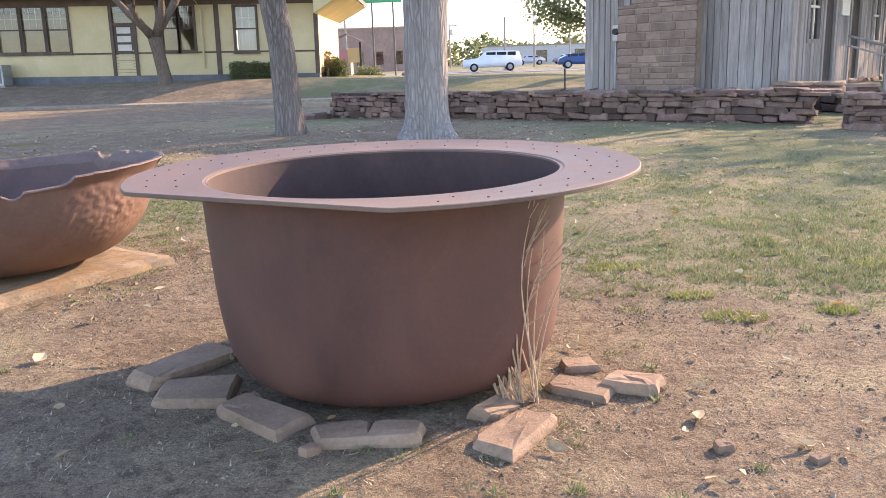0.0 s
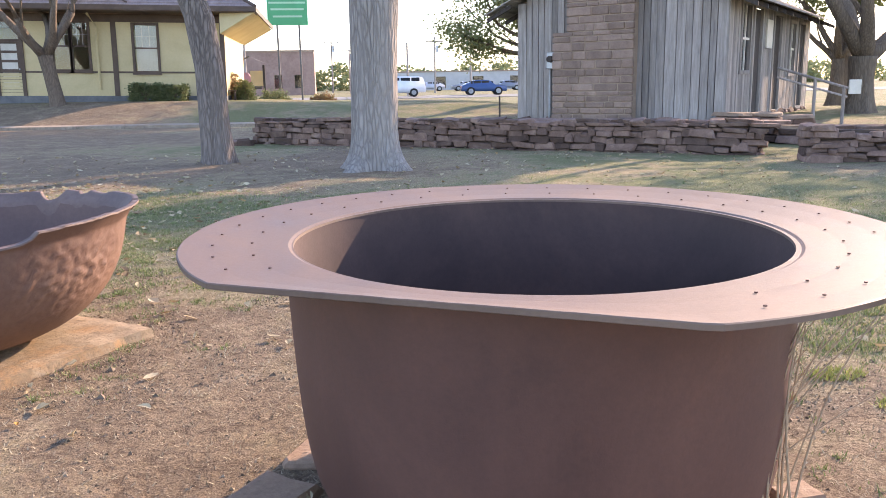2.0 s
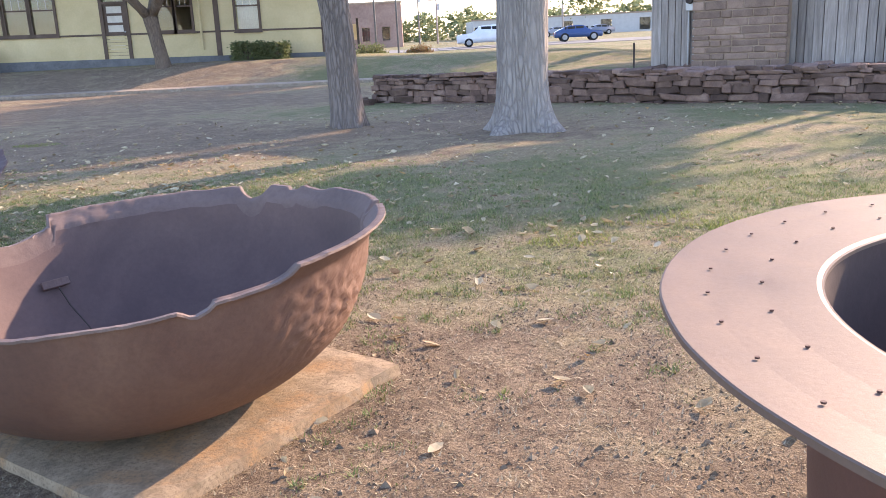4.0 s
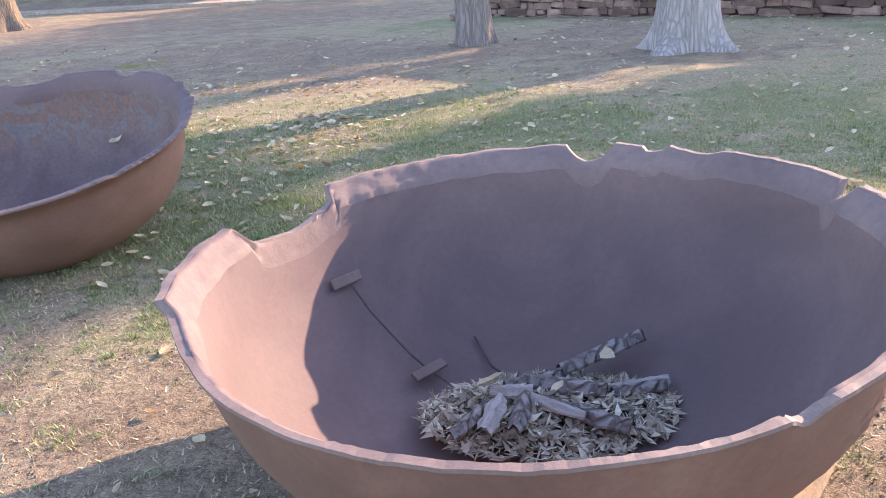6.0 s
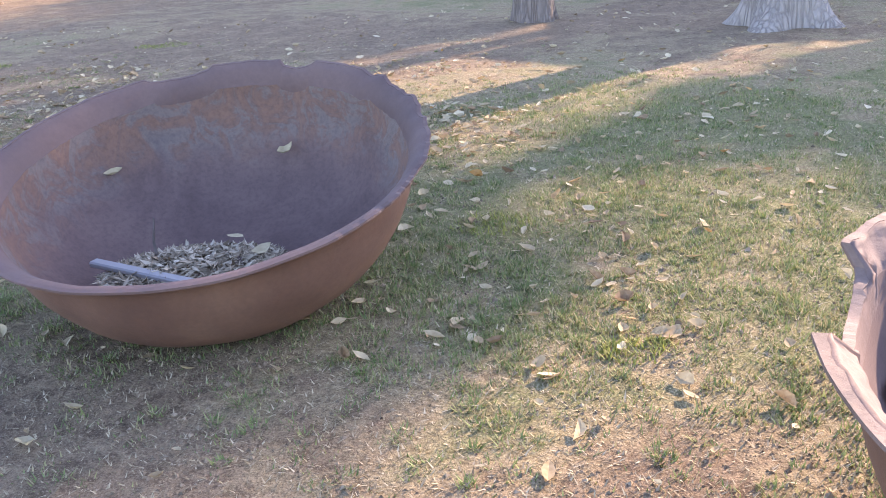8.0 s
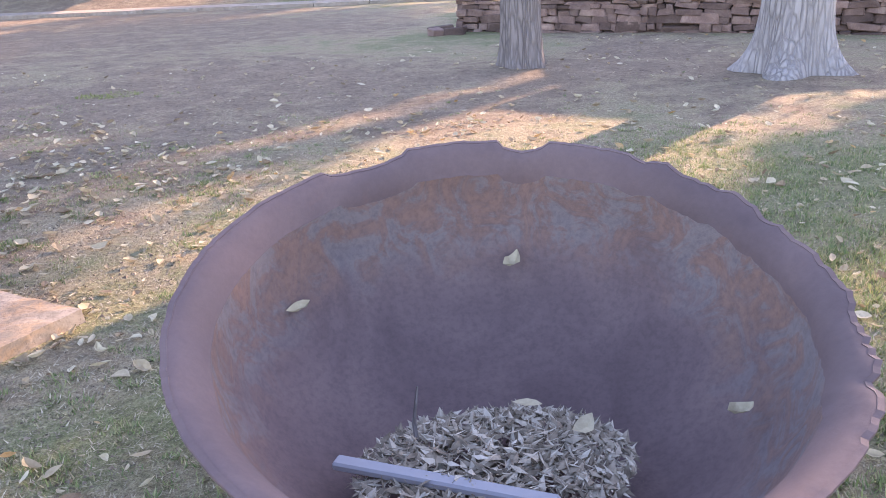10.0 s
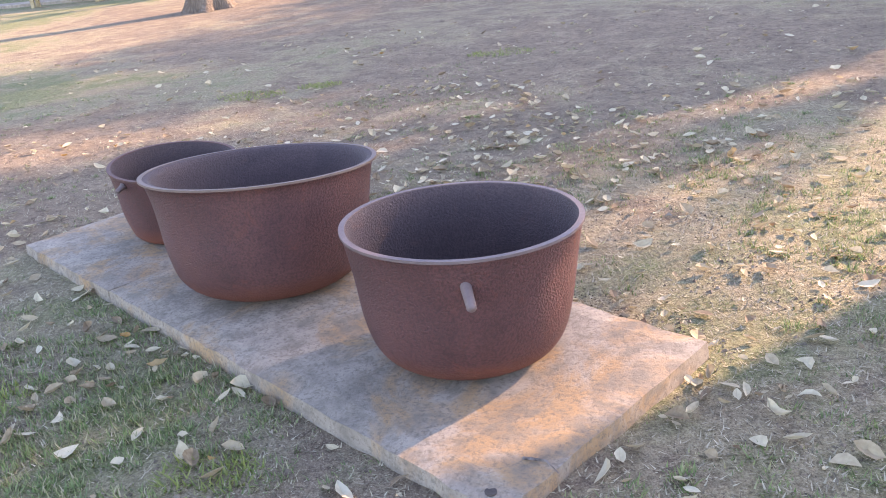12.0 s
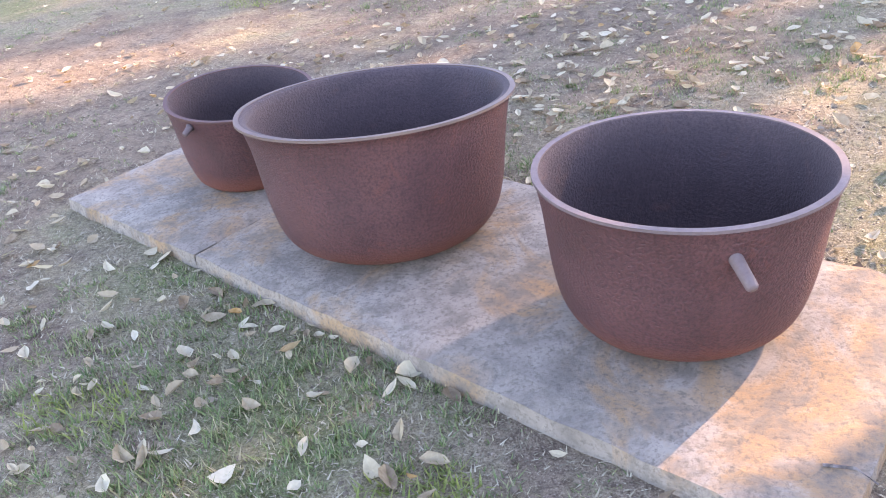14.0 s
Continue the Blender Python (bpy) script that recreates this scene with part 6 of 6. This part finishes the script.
# ---- grass, thatch and crumbs of earth ----
def cover_at(x, y):
    c = 0.55 + 0.7 * noise.fractal(Vector((x * 0.55, y * 0.55, 3.0)), 0.8, 2.0, 4) + 0.75 * noise.noise(Vector((x * 5.5, y * 5.5, 8.0)))
    for cx, cy, r0, r1 in BARE:
        d = math.hypot(x - cx, y - cy)
        c -= 0.45 * (1 - smooth(r0, r1, d))
    return c


def grass():
    rng = random.Random(17)
    for name, count, label, green in (("grass", 230000, "thin green and straw-coloured grass blades", True), ("thatch", 300000, "flattened dry straw and thatch on the soil", False)):
        v, f, n = [], [], 0
        while n < count:
            # along the strip of lawn that the kettles stand on
            t = rng.random()
            cx, cy = 3.8 - 13.8 * t, 3.2 + 6.0 * t
            x, y = cx + rng.gauss(0, 1.9), cy + abs(rng.gauss(0, 2.6)) * (1 if rng.random() < 0.75 else -0.7)
            if not (-15 < x < 7 and 0.6 < y < 17):
                continue
            c = cover_at(x, y)
            if (green and rng.random() > c * 1.25) or in_slab(x, y, 0.01) or not clear_of_kettles(x, y):
                n += 0.05
                continue
            clump = rng.randint(3, 8) if green else 1
            z = ground_z(x, y) - 0.003
            for _ in range(clump):
                a = rng.uniform(0, 6.283)
                h = rng.uniform(0.008, 0.024) * (0.6 + max(0, c)) if green else rng.uniform(0.002, 0.017)
                ln = h * rng.uniform(0.3, 1.0) if green else rng.uniform(0.012, 0.04)
                px, py = x + rng.gauss(0, 0.016), y + rng.gauss(0, 0.016)
                w = rng.uniform(0.0016, 0.0042)
                ca, sa = math.cos(a), math.sin(a)
                k = len(v)
                v += [(px - sa * w, py + ca * w, z), (px + sa * w, py - ca * w, z), (px + ca * ln, py + sa * ln, z + h)]
                f.append((k, k + 1, k + 2))
                n += 1
        me = bpy.data.meshes.new(name)
        me.from_pydata(v, [], f)
        solid(name, me, M_GRASS if green else M_THATCH, label, "grass", "stuff")
    # thicker tufts among the thin grass
    v, f, n = [], [], 0
    while n < 6400:
        t = rng.random()
        x, y = 3.0 - 13.0 * t + rng.gauss(0, 1.7), 3.4 + 5.6 * t + rng.gauss(0, 2.2)
        if not 0.8 < y < 15 or in_slab(x, y, 0.02) or not clear_of_kettles(x, y) or rng.random() > cover_at(x, y) * 0.9:
            n += 0.1
            continue
        n += 1
        z, r, tall = ground_z(x, y) - 0.003, rng.uniform(0.015, 0.05), rng.uniform(0.014, 0.032)
        for _ in range(rng.randint(12, 34)):
            a, q = rng.uniform(0, 6.283), r * math.sqrt(rng.random())
            px, py = x + q * math.cos(a), y + q * math.sin(a)
            b = a + rng.gauss(0, 0.9)
            h, w = tall * rng.uniform(0.4, 1.15), rng.uniform(0.0018, 0.0038)
            ln = h * rng.uniform(0.4, 1.3)
            ca, sa = math.cos(b), math.sin(b)
            k = len(v)
            v += [(px - sa * w, py + ca * w, z), (px + sa * w, py - ca * w, z), (px + ca * ln, py + sa * ln, z + h)]
            f.append((k, k + 1, k + 2))
    me = bpy.data.meshes.new("grass_tufts")
    me.from_pydata(v, [], f)
    solid("grass_tufts", me, M_TUFT, "small fresh green grass tufts", "grass", "stuff")
    # crumbs of soil and chaff
    v, f = [], []
    for _ in range(170000):
        t = rng.random()
        x, y = 2.0 - 11.5 * t + rng.gauss(0, 1.6), 2.7 + 6.0 * t + abs(rng.gauss(0, 1.9)) * (1 if rng.random() < 0.7 else -0.7)
        if in_slab(x, y, 0.03) or not clear_of_kettles(x, y) or y < 0.6 or rng.random() > 0.25 + 1.6 * noise.noise(Vector((x * 3.1, y * 3.1, 2.0))):
            continue
        s = rng.choice((0.003, 0.004, 0.005, 0.006, 0.007, 0.01)) * rng.uniform(0.6, 1.3) * (1 if rng.random() > 0.08 else rng.uniform(1.4, 2.2))
        z = ground_z(x, y)
        a = rng.uniform(0, 6.283)
        k = len(v)
        v += [(x + s * math.cos(a + q * 2.1), y + s * 0.8 * math.sin(a + q * 2.1), z - 0.002) for q in range(3)] + [(x + rng.uniform(-s, s) * 0.3, y, z + s * rng.uniform(0.35, 0.8))]
        f += [(k, k + 1, k + 3), (k + 1, k + 2, k + 3), (k + 2, k, k + 3)]
    me = bpy.data.meshes.new("soil_crumbs")
    me.from_pydata(v, [], f)
    solid("soil_crumbs", me, M_LITTER_SOIL, "crumbs of dry earth and chaff", "soil", "stuff")


M_THATCH = island_material("dry_thatch", [(0.0, (0.12, 0.09, 0.055)), (0.5, (0.32, 0.26, 0.16)), (1.0, (0.55, 0.47, 0.32))], 0.8, 0.2)
M_TUFT = island_material("fresh_grass", [(0.0, (0.06, 0.13, 0.025)), (0.5, (0.13, 0.23, 0.05)), (0.85, (0.22, 0.3, 0.08)), (1.0, (0.42, 0.37, 0.2))], 0.6, 0.3, 0.3)
M_LITTER_SOIL = island_material("soil_crumb", [(0.0, (0.07, 0.05, 0.037)), (0.6, (0.22, 0.155, 0.11)), (1.0, (0.4, 0.31, 0.22))], 0.95, 0.1)
grass()


def weed(x, y, r, seed, n=170):
    rng = random.Random(seed)
    v, f = [], []
    for _ in range(n):
        a, q = rng.uniform(0, 6.283), math.sqrt(rng.random()) * r
        px, py = q * math.cos(a), 0.6 * q * math.sin(a)
        b = rng.uniform(0, 6.283)
        h, ln, w = rng.uniform(0.012, 0.038), rng.uniform(0.012, 0.04), rng.uniform(0.002, 0.005)
        k = len(v)
        v += [(px - math.sin(b) * w, py + math.cos(b) * w, 0), (px + math.sin(b) * w, py - math.cos(b) * w, 0), (px + math.cos(b) * ln, py + math.sin(b) * ln, h)]
        f.append((k, k + 1, k + 2))
    me = bpy.data.meshes.new("green_weed_clump")
    me.from_pydata(v, [], f)
    solid("green_weed_clump", me, M_LEAF_SPRING, "fresh green weed clump in the thin grass", "weed", "stuff", m=pose(x, y, ground_z(x, y)))


for k, (px, py, r) in enumerate(((1.25, 3.62, 0.16), (1.75, 3.66, 0.1), (1.15, 3.95, 0.12), (-0.75, 7.0, 0.28), (-0.2, 7.5, 0.4), (0.3, 7.2, 0.25), (-7.35, 14.5, 0.35), (-9.6, 13.3, 0.35), (-9.0, 13.5, 0.22), (-3.6, 6.3, 0.14), (-8.9, 8.3, 0.2), (-7.9, 7.9, 0.16), (-3.95, 7.5, 0.2), (2.4, 4.4, 0.2), (0.9, 4.6, 0.18))):
    weed(px, py, r, 500 + k, int(120 + 700 * r))


# ---- bench, drum and panel by the house's far end ----
seat = thing("plank_bench", (-20.6, 29.3, 0.0), 6, "long yellowish plank bench on short legs", "bench")
M_PLANK = two_scale("sunbleached_plank", (0.3, 0.22, 0.12), (0.42, 0.32, 0.18), (0.52, 0.41, 0.25), 3, 25, stretch=(1, 6, 6))
for k in range(3):
    part("plank", boxed((-1.25, -0.24 + k * 0.165, 0.5), (1.25, -0.085 + k * 0.165, 0.56), 0.006), M_PLANK, seat)
part("apron", boxed((-1.25, -0.25, 0.38), (1.25, -0.215, 0.5)), M_PLANK, seat)
for sx in (-0.95, 0.95):
    for sy in (-0.16, 0.16):
        part("leg", boxed((sx - 0.05, sy - 0.04, -0.05), (sx + 0.05, sy + 0.04, 0.5)), M_PLANK, seat)
drum = thing("metal_drum", (-22.0, 35.3, ground_z(-22.0, 35.3)), 0, "dented grey metal drum against the foundation", "drum")
bm = bmesh.new()
tube_between(bm, [(0, 0, -0.02), (0, 0, 0.3), (0, 0, 0.32), (0, 0, 0.55), (0, 0, 0.57), (0, 0, 0.8)], [0.26, 0.26, 0.275, 0.275, 0.26, 0.26], 20)
part("body", bm, M_METAL, drum)
panel = thing("leaning_panel", (-24.3, 35.4, ground_z(-24.3, 35.4)), 0, "large pale panel leaning on the house wall", "panel")
part("sheet", boxed((-0.9, -0.04, 0.0), (0.5, 0.0, 2.3), 0.01, pose(0, 0.1, 0, -9)), M_PALE, panel)
